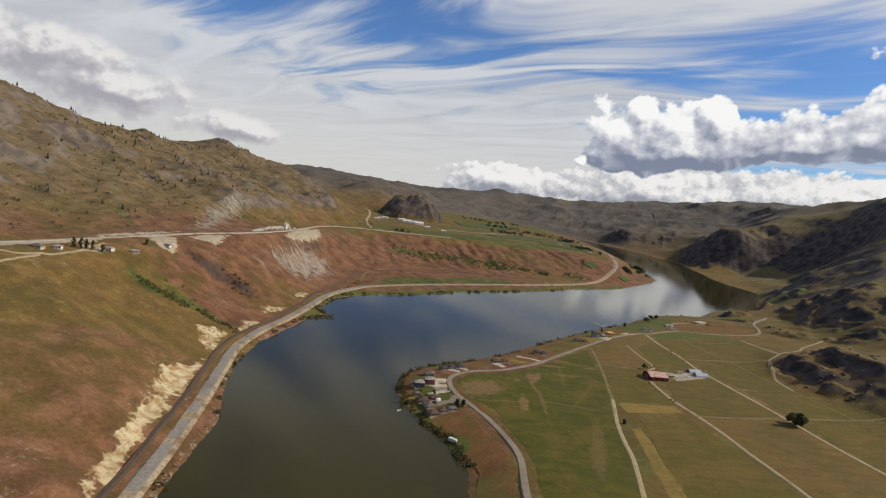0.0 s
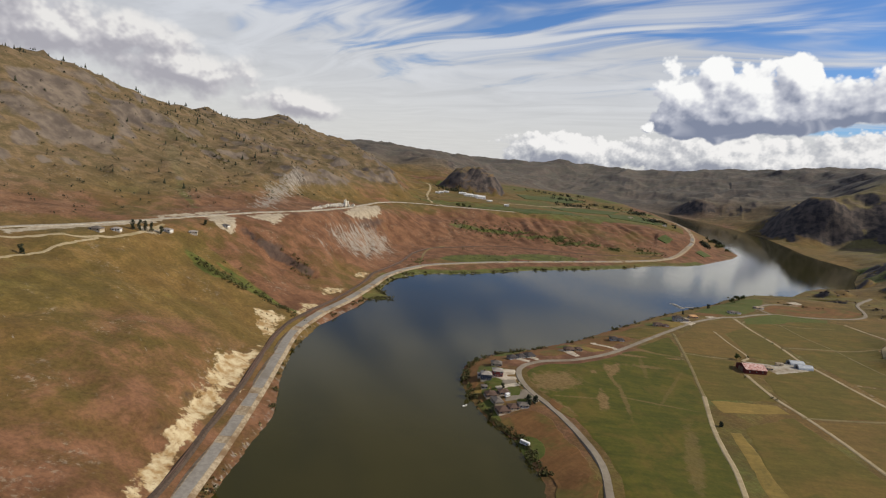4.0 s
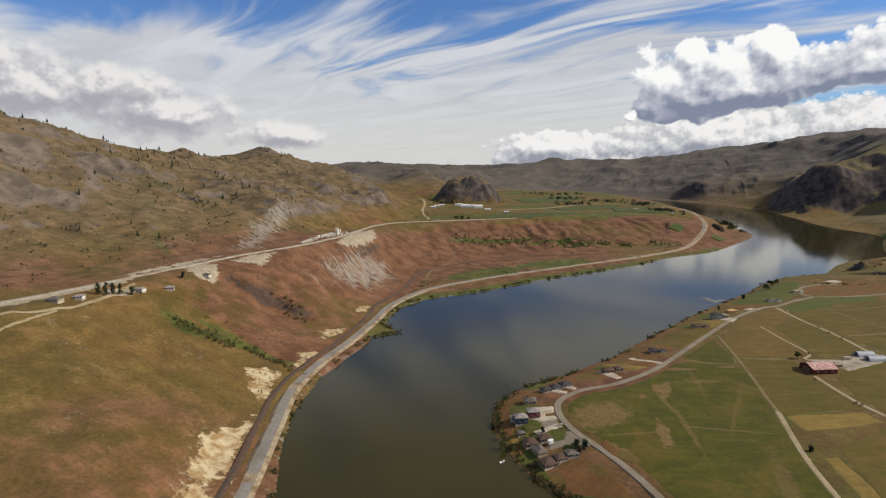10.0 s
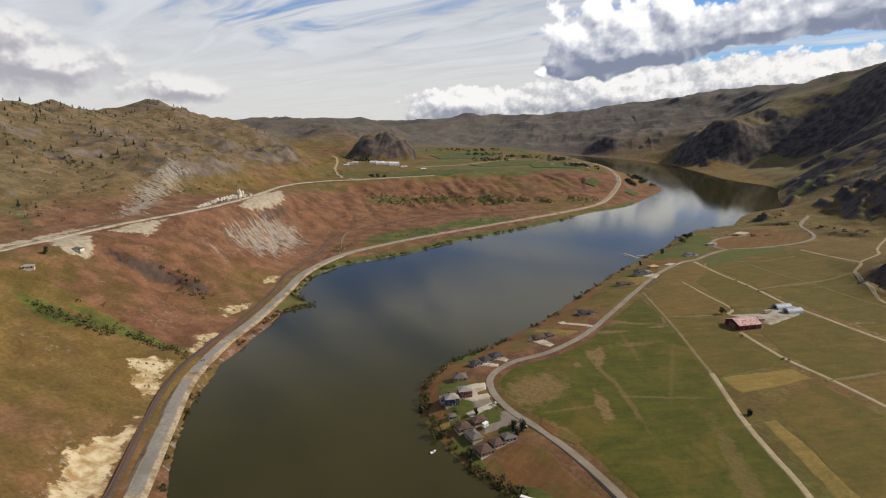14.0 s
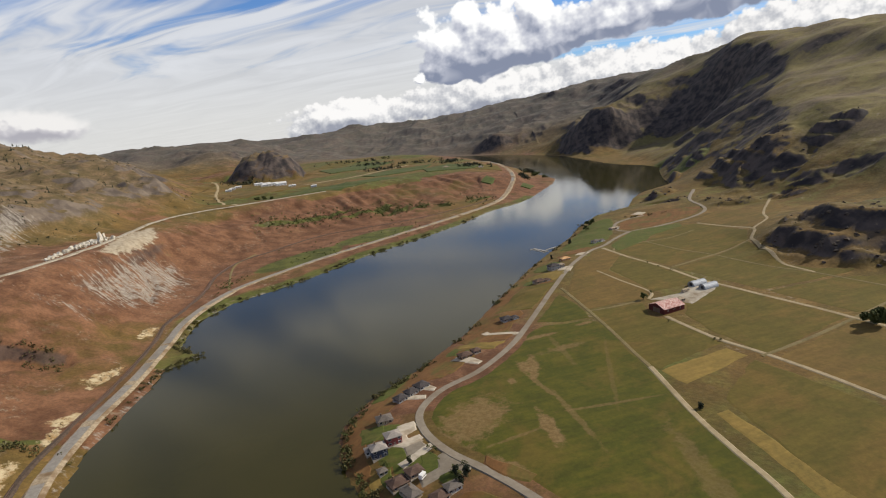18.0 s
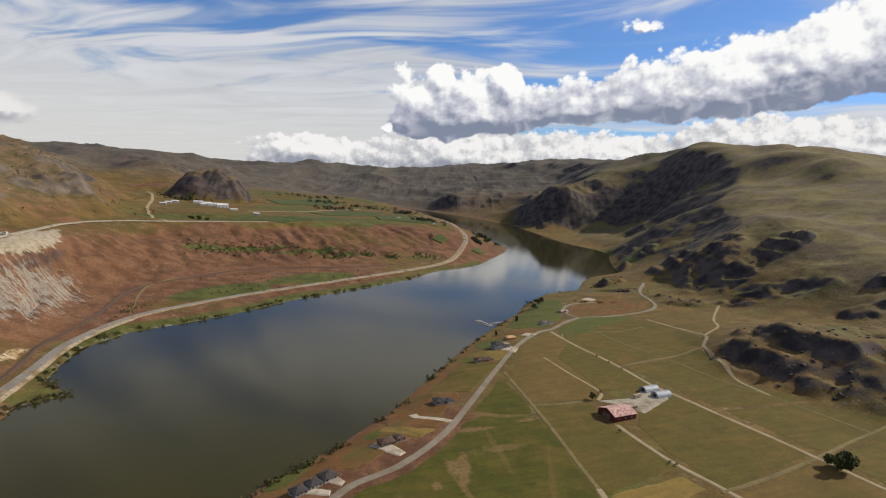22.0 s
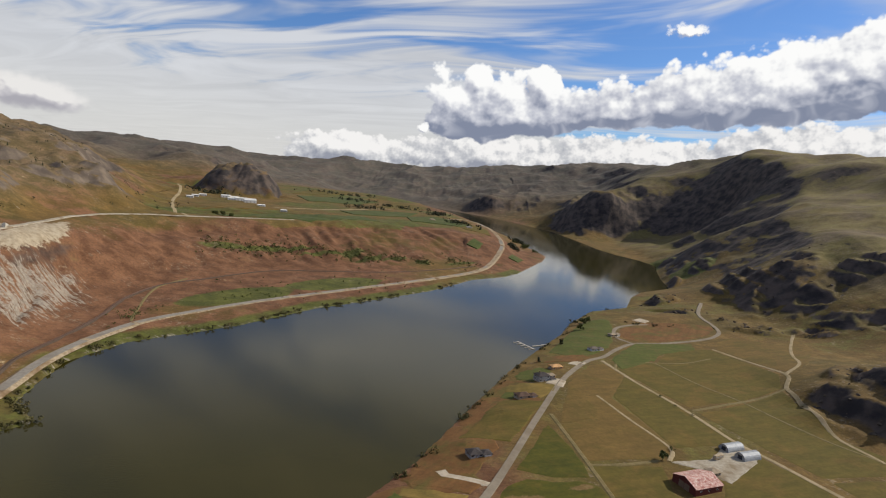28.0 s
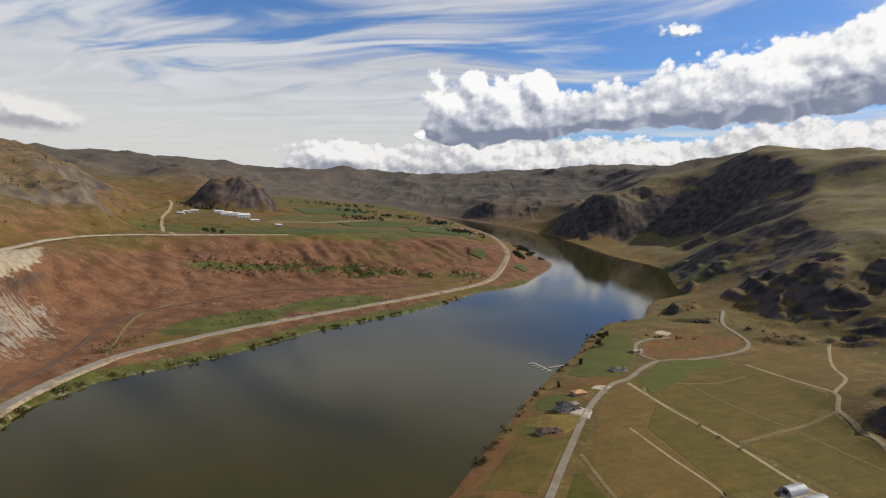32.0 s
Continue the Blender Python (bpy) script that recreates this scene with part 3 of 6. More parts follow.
    rib = cliff * 26 * (fbm(x, y, 170, 4, 63, 0.55, True) - 0.3) + blob(x, y, CRAGS) * (13 * fbm(x, y, 55, 5, 25, 0.6, True) + 3 * fbm(x, y, 17, 3, 27, 0.6))
    z = z + (knob + rib) * smooth(roads, 6, 25) * smooth(shore, 0, 15)
    # broken country far up the valley, and behind the butte
    broken = smooth(shore, 40, 220) * np.maximum(smooth(y, 2950, 3400), smooth(y, 2200, 2700) * (x < -950)) * smooth(z, 14, 60)
    z = z + broken * (30 * (fbm(x, y, 380, 4, 73, 0.45, True) - 0.3) + 5 * fbm(x, y, 110, 2, 75, 0.5, True))
    # gullies on the bluff
    bluff = smooth(z, 12, 24) * (1 - smooth(z, 52, 60)) * (x < -40) * (y > 620) * (y < 1700) * (x > -620)
    along = x * 0.78 + y * 0.62
    z = z - bluff * (7.0 + 5 * fbm(x, y, 120, 2, 37)) * (1 - np.abs(fbm(along + 14 * fbm(x, y, 50, 2, 43), (y - x) * 0.10, 34, 3, 33))) ** 3
    # a scarp of bare earth across the slope
    brink = [(-560, 650), (-524, 655), (-506, 664), (-484, 676), (-463, 689), (-446, 700)]
    below = np.interp(x, [b[0] for b in brink], [b[1] for b in brink]) + 5 * fbm(x, y, 14, 3, 97) - y
    reach = smooth(x, -566, -540) * (1 - smooth(x, -462, -444)) * (np.abs(below) < 80)
    z = z - reach * 11.0 * smooth(below, 0, 6) * np.exp(-((np.maximum(below, 0) / 30) ** 2))
    # the lake bed
    wet = inside(x, y, LAKE)
    z = np.where(wet, -np.minimum(0.25 * shore, 6.0) - 0.05, np.maximum(z, np.minimum(0.3 + 0.12 * shore, 1.5)))
    return z, rock, shore, roads


# ---------------------------------------------------------------- materials
def material(name, paint, rough=0.9, bump=0.0, bump_size=1.0, metal=0.0, spec=0.3):
    """A material whose colour comes from paint(net, position) -> socket or colour."""
    m = bpy.data.materials.new(name)
    m.use_nodes = True
    n = Net(m.node_tree)
    bsdf = m.node_tree.nodes["Principled BSDF"]
    pos = n.node("ShaderNodeNewGeometry").outputs["Position"]
    col = paint(n, pos)
    n.put(bsdf.inputs["Base Color"], col if hasattr(col, "is_linked") else (*col, 1.0))
    n.put(bsdf.inputs["Roughness"], rough)
    bsdf.inputs["Metallic"].default_value = metal
    bsdf.inputs["Specular IOR Level"].default_value = spec
    if bump:
        b = n.node("ShaderNodeBump")
        b.inputs["Strength"].default_value, b.inputs["Distance"].default_value = 1.0, bump
        n.put(b.inputs["Height"], n.noise(pos, 1.0 / bump_size, 5.0, 0.6))
        n.put(bsdf.inputs["Normal"], b.outputs[0])
    return m


def two_tone(a, b, size, lo=0.35, hi=0.65, c=None, size2=None):
    def paint(n, pos):
        col = n.mix(n.ramp(n.noise(pos, 1.0 / size, 5.0, 0.6), lo, hi), a, b)
        if c:
            col = n.mix(n.ramp(n.noise(pos, 1.0 / (size2 or size * 6), 4.0, 0.55), 0.45, 0.7), col, c)
        return col
    return paint


def ground_paint(n, pos):
    att = n.node("ShaderNodeAttribute", attribute_name="cover")
    rock, green, red = n.sep(att.outputs["Vector"])
    scree = att.outputs["Alpha"]
    big = n.noise(pos, 1 / 90.0, 5.0, 0.6)
    mid = n.noise(pos, 1 / 22.0, 5.0, 0.62)
    tiny = n.noise(pos, 1 / 3.0, 6.0, 0.7)
    dry = n.mix(n.ramp(big, 0.36, 0.64), (0.160, 0.096, 0.027), (0.120, 0.084, 0.020))
    dry = n.mix(n.ramp(mid, 0.5, 0.72), dry, (0.178, 0.108, 0.034))
    brown = n.mix(n.ramp(mid, 0.35, 0.65), (0.138, 0.063, 0.030), (0.184, 0.090, 0.046))
    col = n.mix(n.ramp(n.math("ADD", red, n.math("MULTIPLY", n.math("SUBTRACT", mid, 0.5), 0.9)), 0.3, 0.7), dry, brown)
    lush = n.mix(n.ramp(mid, 0.35, 0.65), (0.076, 0.085, 0.016), (0.098, 0.102, 0.021))
    col = n.mix(n.ramp(n.math("ADD", green, n.math("MULTIPLY", n.math("SUBTRACT", mid, 0.5), 0.9)), 0.3, 0.75), col, lush)
    # high western slopes: poor soil, dulled further by haze put into the colour
    thin = n.ramp(n.math("ADD", n.sep(pos)[2], n.math("MULTIPLY", big, 40.0)), 95.0, 160.0, 0.0, 0.75)
    thin = n.math("MULTIPLY", thin, n.ramp(n.sep(pos)[0], -600.0, -480.0, 1.0, 0.0))
    col = n.mix(thin, col, n.mix(n.ramp(mid, 0.35, 0.65), (0.128, 0.098, 0.048), (0.178, 0.122, 0.072)))
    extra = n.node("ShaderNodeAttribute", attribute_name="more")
    cut, scrub_haze, haze = n.sep(extra.outputs["Vector"])
    gravel = extra.outputs["Alpha"]
    # sagebrush on the hills, its colour greyed to hold distance haze too
    hazy_sage = n.mix(n.ramp(big, 0.40, 0.62), (0.180, 0.145, 0.050), (0.142, 0.104, 0.058))
    hazy_sage = n.mix(n.ramp(mid, 0.55, 0.75, 0.0, 0.7), hazy_sage, (0.112, 0.104, 0.028))
    col = n.mix(n.ramp(n.math("ADD", scrub_haze, n.math("MULTIPLY", n.math("SUBTRACT", mid, 0.5), 0.6)), 0.3, 0.8), col, hazy_sage)
    # haze put into the base colour: hills grey out with distance
    col = n.mix(n.ramp(haze, 0.22, 0.62, 0.0, 0.85), col, n.mix(n.ramp(big, 0.4, 0.6), (0.084, 0.078, 0.074), (0.116, 0.096, 0.084)))
    col = n.mix(n.ramp(tiny, 0.62, 0.75, 0.0, 0.6), col, (0.062, 0.054, 0.020))
    # pale stones, in drifts
    stones = n.math("MULTIPLY", n.ramp(n.noise(pos, 1 / 5.0, 5.0, 0.75), 0.53, 0.64), n.ramp(n.noise(pos, 1 / 55.0, 4.0, 0.6), 0.53, 0.64))
    col = n.mix(n.math("MULTIPLY", stones, 0.75), col, (0.27, 0.21, 0.145))
    wear = n.math("MULTIPLY", n.ramp(tiny, 0.30, 0.70, 0.76, 1.22), n.ramp(mid, 0.3, 0.7, 0.80, 1.18))
    wear = n.math("MULTIPLY", wear, n.ramp(n.noise(pos, 1 / 38.0, 5.0, 0.65, kind="RIDGED_MULTIFRACTAL"), 0.6, 1.9, 0.90, 1.10))
    col = n.mix(1.0, col, n.xyz(wear, wear, wear), "MULTIPLY")
    # bare rock, and rock wherever the ground is steep
    up = n.sep(n.node("ShaderNodeNewGeometry").outputs["Normal"])[2]
    steep = n.ramp(n.math("ADD", up, n.math("MULTIPLY", mid, 0.12)), 0.60, 0.80, 1.0, 0.0)
    chips = n.ramp(n.noise(pos, 1 / 24.0, 4.0, 0.58), 0.34, 0.68)
    stone = n.mix(chips, (0.030, 0.026, 0.026), (0.105, 0.080, 0.066))
    tawny = n.mix(n.ramp(n.sep(pos)[0], -640.0, -560.0, 1.0, 0.0), stone, n.mix(chips, (0.092, 0.072, 0.058), (0.180, 0.142, 0.108)))
    stone = n.mix(n.ramp(n.sep(pos)[1], 1600.0, 1760.0), tawny, stone)
    bare = n.ramp(n.math("ADD", rock, n.math("MULTIPLY", n.math("SUBTRACT", mid, 0.5), 1.3)), 0.35, 0.75)
    bare = n.math("MAXIMUM", n.math("MULTIPLY", bare, n.ramp(up, 0.80, 0.94, 1.0, 0.12)), n.math("MULTIPLY", steep, 0.7))
    col = n.mix(bare, col, stone)
    pale = n.mix(n.ramp(tiny, 0.35, 0.65), (0.215, 0.185, 0.150), (0.36, 0.325, 0.27))
    sx, sy, sz = n.sep(pos)
    slip = n.noise(n.xyz(n.math("MULTIPLY", n.math("ADD", sx, n.math("MULTIPLY", sy, -0.35)), 0.028), n.math("MULTIPLY", n.math("ADD", sy, n.math("MULTIPLY", sx, 0.35)), 0.26), n.math("MULTIPLY", sz, 0.04)), 1.0, 5.0, 0.7, 0.5)
    fall = n.math("ADD", n.math("MULTIPLY", n.math("SUBTRACT", slip, 0.5), 2.8), n.math("MULTIPLY", n.math("SUBTRACT", n.noise(pos, 1 / 7.0, 5.0, 0.7), 0.5), 1.6))
    col = n.mix(n.ramp(n.math("ADD", scree, fall), 0.50, 0.90, 0.0, 0.85), col, pale)
    dust = n.mix(n.ramp(n.noise(pos, 1 / 6.0, 5.0, 0.7), 0.35, 0.65), (0.27, 0.215, 0.145), (0.40, 0.345, 0.255))
    col = n.mix(n.ramp(n.math("ADD", gravel, n.math("MULTIPLY", n.math("SUBTRACT", n.noise(pos, 1 / 12.0, 5.0, 0.75), 0.5), 1.9)), 0.38, 0.66), col, dust)
    cream = n.mix(n.ramp(n.noise(pos, 1 / 9.0, 5.0, 0.62), 0.34, 0.62), (0.30, 0.190, 0.080), (0.52, 0.43, 0.27))
    cream = n.mix(n.ramp(n.noise(pos, 1 / 2.6, 4.0, 0.7), 0.64, 0.72, 0.0, 0.8), cream, (0.10, 0.075, 0.035))
    return n.mix(n.ramp(n.math("ADD", cut, n.math("MULTIPLY", n.math("SUBTRACT", n.noise(pos, 1 / 14.0, 5.0, 0.68), 0.5), 2.2)), 0.40, 0.62), col, cream)


GROUND = material("dry grassland and rock", ground_paint, 0.95, 0.8, 7.0)
ASPHALT = material("worn grey asphalt", two_tone((0.215, 0.195, 0.168), (0.275, 0.252, 0.220), 3.0, c=(0.19, 0.165, 0.135), size2=25), 0.9)
GRAVEL = material("pale gravel", two_tone((0.30, 0.26, 0.20), (0.40, 0.36, 0.29), 2.0, c=(0.22, 0.17, 0.11), size2=14), 0.95, 0.1, 0.6)
LANE = material("dusty grey-beige lane", two_tone((0.205, 0.172, 0.130), (0.25, 0.212, 0.160), 4.0, c=(0.185, 0.148, 0.105), size2=18), 0.9)
SHOULDER = material("brown gravel shoulder", two_tone((0.25, 0.19, 0.12), (0.38, 0.31, 0.215), 2.2, c=(0.17, 0.11, 0.06), size2=12), 0.95, 0.1, 0.6)
DIRT = material("dusty farm track", two_tone((0.36, 0.29, 0.18), (0.30, 0.235, 0.135), 4.0, c=(0.24, 0.19, 0.10), size2=15), 0.95)
BALLAST = material("dark rail ballast", two_tone((0.060, 0.042, 0.030), (0.095, 0.066, 0.048), 1.5), 0.95)
STEEL = material("rusty rail steel", lambda n, p: (0.17, 0.10, 0.07), 0.6, metal=0.6)


def water_material():
    m = bpy.data.materials.new("still lake water")
    m.use_nodes = True
    n = Net(m.node_tree)
    b = m.node_tree.nodes["Principled BSDF"]
    pos = n.node("ShaderNodeNewGeometry").outputs["Position"]
    col = n.mix(n.ramp(n.noise(pos, 1 / 120.0, 3.0), 0.35, 0.65), (0.030, 0.027, 0.005), (0.037, 0.032, 0.007))
    n.put(b.inputs["Base Color"], col)
    b.inputs["IOR"].default_value = 1.33
    b.inputs["Roughness"].default_value = 0.05
    b.inputs["Specular Tint"].default_value = (1.0, 0.95, 0.86, 1.0)
    bump = n.node("ShaderNodeBump")
    bump.inputs["Strength"].default_value, bump.inputs["Distance"].default_value = 1.0, 0.022
    n.put(bump.inputs["Height"], n.noise(pos, 1 / 1.6, 3.0, 0.6))
    n.put(b.inputs["Normal"], bump.outputs[0])
    return m


WATER = water_material()


# ---------------------------------------------------------------- building helpers
def mesh_object(name, verts, faces, mat, parent=None, label="", category="", group="", kind=""):
    me = bpy.data.meshes.new(name)
    me.from_pydata([tuple(map(float, v)) for v in verts], [], [tuple(map(int, f)) for f in faces])
    me.materials.append(mat)
    ob = new(name, me)
    ob.parent = parent
    return tagged(ob, label, category, group, kind)


def grid_faces(nx, ny):
    i = np.arange((nx - 1) * (ny - 1))
    a = i // (nx - 1) * nx + i % (nx - 1)
    return np.c_[a, a + 1, a + nx + 1, a + nx]


def steps(lo, hi, fine, out_lo, out_hi, growth):
    """Grid lines: even between lo and hi, then ever wider out to the ends."""
    mid = list(np.arange(lo, hi + 0.1, fine))
    w, v = fine, mid[-1]
    while v < out_hi:
        w *= growth
        v += w
        mid.append(v)
    w, v = fine, mid[0]
    while v > out_lo:
        w *= growth
        v -= w
        mid.insert(0, v)
    return np.array(mid)


def build_ground():
    xs = steps(-720, 600, 4.0, -2700, 2700, 1.032)
    ys = steps(180, 1400, 4.0, -400, 4880, 1.012)
    x, y = np.meshgrid(xs, ys)
    z, rock, shore, roads = height(x, y)
    me = bpy.data.meshes.new("ground")
    nx, ny = len(xs), len(ys)
    me.vertices.add(nx * ny)
    me.vertices.foreach_set("co", np.c_[x.ravel(), y.ravel(), z.ravel()].ravel())
    f = grid_faces(nx, ny)
    me.loops.add(f.size)
    me.loops.foreach_set("vertex_index", f.ravel())
    me.polygons.add(len(f))
    me.polygons.foreach_set("loop_start", np.arange(len(f)) * 4)
    me.polygons.foreach_set("use_smooth", np.ones(len(f), bool))
    me.update(calc_edges=True)
    east = smooth(x, -100, 60) * (y < 1400) + smooth(x, 200, 400) * (y >= 1400)
    n1 = fbm(x, y, 160, 4, 41)
    red = (1 - east) * (0.43 + 0.75 * n1 + 0.35 * (1 - smooth(z, 40, 85)) * (y > 560) * (y < 1750) - 0.35 * smooth(z, 95, 150))
    red = np.maximum(red, (1 - smooth(np.hypot((x + 310) / 170, (y - 320) / 180), 0.6, 1.3)) * (0.62 + 0.5 * n1))
    green = 0.12 + 0.45 * fbm(x, y, 130, 4, 47) + 0.22 * east * (y < 2000)
    green = np.maximum(green, blob(x, y, MEADOWS))
    green = np.where(blob(x, y, MEADOWS) > 0.3, green + 0.3, green)
    green = green + 0.14 * (1 - smooth(np.hypot((x + 520) / 220, (y - 420) / 200), 0.5, 1.2))
    bank = (y > 690) * (y < 1550) * (1 - smooth(line_distance(x, y, SHORE_W), 14, 34))
    green = np.maximum(green, 0.75 * bank + 0.5 * bank * n1)
    green = np.maximum(green, 0.75 * blob(x, y, GREENS))
    bench = (y > 1420) * (y < 2900) * (x > -950) * (x < 130) * (z > 54) * (z < 74)
    green, red = np.where(bench, 0.35 + 0.7 * fbm(x, y, 170, 3, 71), green), np.where(bench, red * 0.3, red)
    scree = 0.80 * area(x, y, SCREE, 20)
    bank_soil = area(x, y, BANKS, 8)
    cut = area(x, y, CUTS, 8)
    # distance mask for the haze painted on far ground
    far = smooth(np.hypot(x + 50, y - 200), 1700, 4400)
    gy, gx = np.gradient(z, ys, xs)
    pitch = np.hypot(gx, gy)
    rough = fbm(x, y, 70, 4, 91, 0.6)
    rock = np.maximum(rock, smooth(pitch + 0.22 * rough, 0.56, 0.78) * smooth(x, 250, 420) * smooth(shore, 5, 30))
    rock = np.maximum(rock, smooth(pitch + 0.2 * rough, 0.52, 0.75) * (x < -640) * smooth(z, 95, 125))
    gully = line_distance(x, y, [(-1030, 967), (-977, 911), (-922, 863), (-808, 772), (-744, 723), (-696, 683), (-640, 650)])
    green = np.maximum(green, 0.62 * (1 - smooth(gully + 16 * rough, 2, 16)))
    rock = np.maximum(rock, 0.4 * area(x, y, [[(-548, 650), (-524, 662), (-500, 674), (-462, 696), (-458, 688), (-484, 670), (-506, 656), (-530, 644)]], 5))
    # scrub cover and painted haze together, growing with distance
    scrub_haze = np.clip(np.maximum(far * 0.9, 0.75 * smooth(x, 380, 620) * (y > 700)) + 0.35 * n1, 0, 1)
    scree = np.maximum(scree, 0.5 * (1 - smooth(line_distance(x, y, SHORE_W), 3, 9)) * (shore > 0.5))
    hills = (x < -640) * smooth(z, 90, 120) * smooth(fbm(x, y, 80, 4, 61, 0.6, True), 0.36, 0.8) * 0.6
    rock = np.maximum(rock, hills)
    cover = np.stack([np.clip(np.maximum(rock, 0), 0, 1), np.clip(green, 0, 1), np.clip(red, 0, 1), np.clip(scree, 0, 1)], -1)
    me.color_attributes.new("cover", "FLOAT_COLOR", "POINT").data.foreach_set("color", cover.astype(np.float32).ravel())
    more = np.stack([cut, scrub_haze, far, bank_soil], -1)
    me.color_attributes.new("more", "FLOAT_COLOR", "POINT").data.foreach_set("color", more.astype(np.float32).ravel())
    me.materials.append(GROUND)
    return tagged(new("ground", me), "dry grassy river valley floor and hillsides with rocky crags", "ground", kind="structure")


MEADOWS = [(-492, 527, 18, 7, 5), (-440, 556, 50, 4, 8), (-350, 1080, 75, 32, 55), (-250, 1210, 75, 30, 45), (-495, 530, 26, 7, 5), (-455, 544, 30, 6, 20), (470, 1620, 60, 40, 60), (480, 1850, 70, 30, 60), (-910, 900, 60, 10, 10)]
build_ground()
lake = mesh_object("water", [(-900, -400, 0), (900, -400, 0), (900, 3600, 0), (-900, 3600, 0)], [(0, 1, 2, 3)], WATER, label="calm dark green lake reflecting the sky", category="lake", kind="structure")


def strip(name, line, width, lift, mat, label="", category="", kind="structure", parent=None, gap=3.5, shift=0.0, skirt=1.2, across=2, own_z=True, flare=0.9):
    """A road-like band along a line; its z follows the ground, or the line's own z where that is higher."""
    p = curve_points(line, gap)
    d = np.gradient(p[:, :2], axis=0)
    d /= np.linalg.norm(d, axis=1)[:, None] + 1e-9
    side = np.c_[d[:, 1], -d[:, 0]]
    offs = np.linspace(-width / 2, width / 2, across + 1) + shift
    rows = [p[:, :2] + side * o for o in offs]
    ground = np.stack([height(r[:, 0], r[:, 1])[0] for r in rows])
    if p.shape[1] > 2 and own_z:
        top = np.maximum(ground.max(0), p[:, 2]) + lift
        top = np.convolve(np.pad(top, 5, mode="edge"), np.ones(11) / 11, mode="valid")
        tops = np.repeat(np.maximum(top, ground.max(0) + 0.1)[None], len(offs), 0)
    else:
        tops = ground + lift
    cols = [np.c_[rows[0] - side * flare, tops[0] - skirt]] + [np.c_[r, t] for r, t in zip(rows, tops)] + [np.c_[rows[-1] + side * flare, tops[-1] - skirt]]
    verts = np.stack(cols, 1).reshape(-1, 3)
    return mesh_object(name, verts, grid_faces(len(cols), len(p)), mat, parent, label, category, kind=kind)


strip("highway_shoulder", HIGHWAY, 8.8, 0.0, SHOULDER, "brown gravel shoulder beside the highway", "road shoulder", skirt=1.6, flare=3.0)
strip("highway", HIGHWAY, 7.4, 0.15, ASPHALT, "worn grey two-lane lakeside highway", "road")
rail_bed = strip("railway_bed", RAILWAY, 2.9, 0.25, BALLAST, "dark ballast bed of the single railway track", "railway", flare=1.6)
strip("upper_road", UPPER_ROAD, 7, 0.3, GRAVEL, "pale bench road along the hillside", "road")
strip("lake_road", LAKE_ROAD, 5.1, 0.12, LANE, "pale grey lakeside lane between houses and fields", "road")
strip("ring_road", RING_ROAD, 4.8, 0.16, LANE, "pale grey loop road round the northern lots", "road")

for side in (-0.72, 0.72):
    strip("rail", RAILWAY, 0.16, 0.42, STEEL, parent=rail_bed, kind="", shift=side, across=1, skirt=0.3)


# ---------------------------------------------------------------- fields, lots and tracks
from mathutils.geometry import delaunay_2d_cdt


def crop(name, a, b, c, turn, gap, size=14.0, rows=0.35, worn=()):
    """A field: two tones in patches, faint rows along one direction, bare spots."""
    def paint(n, pos):
        x, y, _ = n.sep(pos)
        t = radians(turn)
        v = n.math("ADD", n.math("MULTIPLY", x, -math.sin(t)), n.math("MULTIPLY", y, math.cos(t)))
        u = n.math("ADD", n.math("MULTIPLY", x, math.cos(t)), n.math("MULTIPLY", y, math.sin(t)))
        streak = n.noise(n.xyz(n.math("MULTIPLY", u, 0.02), n.math("MULTIPLY", v, 1.0 / gap)), 1.0, 3.0, 0.6)
        patch = n.noise(pos, 1.0 / size, 6.0, 0.7)
        col = n.mix(n.ramp(n.math("ADD", n.math("MULTIPLY", patch, 1 - rows), n.math("MULTIPLY", streak, rows)), 0.40, 0.60), a, b)
        col = n.mix(n.ramp(n.noise(pos, 1.0 / (size * 2.7), 6.0, 0.65, 0.5), 0.47, 0.66, 0.0, 0.9), col, c)
        mown = n.noise(n.xyz(n.math("MULTIPLY", u, 0.035), n.math("MULTIPLY", v, 0.55 / gap)), 1.0, 4.0, 0.7)
        tone = n.math("MULTIPLY", n.ramp(mown, 0.3, 0.7, 0.88, 1.13), n.ramp(n.noise(pos, 0.35, 5.0, 0.75), 0.3, 0.7, 0.88, 1.12))
        col = n.mix(1.0, col, n.xyz(tone, tone, tone), "MULTIPLY")
        for cx, cy, rx, ry, turned, depth in worn:
            co, si = math.cos(radians(turned)), math.sin(radians(turned))
            dx, dy = n.math("SUBTRACT", x, cx), n.math("SUBTRACT", y, cy)
            p = n.math("DIVIDE", n.math("ADD", n.math("MULTIPLY", dx, co), n.math("MULTIPLY", dy, si)), rx)
            q = n.math("DIVIDE", n.math("SUBTRACT", n.math("MULTIPLY", dy, co), n.math("MULTIPLY", dx, si)), ry)
            r = n.math("SQRT", n.math("ADD", n.math("MULTIPLY", p, p), n.math("MULTIPLY", q, q)))
            r = n.math("ADD", r, n.math("MULTIPLY", n.math("SUBTRACT", n.noise(pos, 0.13, 5.0, 0.7), 0.5), 2.4))
            col = n.mix(n.ramp(r, 0.55, 1.1, depth, 0.0), col, n.mix(n.ramp(n.noise(pos, 0.4, 4.0, 0.7), 0.35, 0.65), (0.140, 0.086, 0.029), (0.200, 0.132, 0.056)))
        return n.mix(n.ramp(n.noise(pos, 0.5, 4.0, 0.7), 0.6, 0.8, 0.0, 0.5), col, tuple(v * 0.6 for v in a))
    return material(name, paint, 0.95)


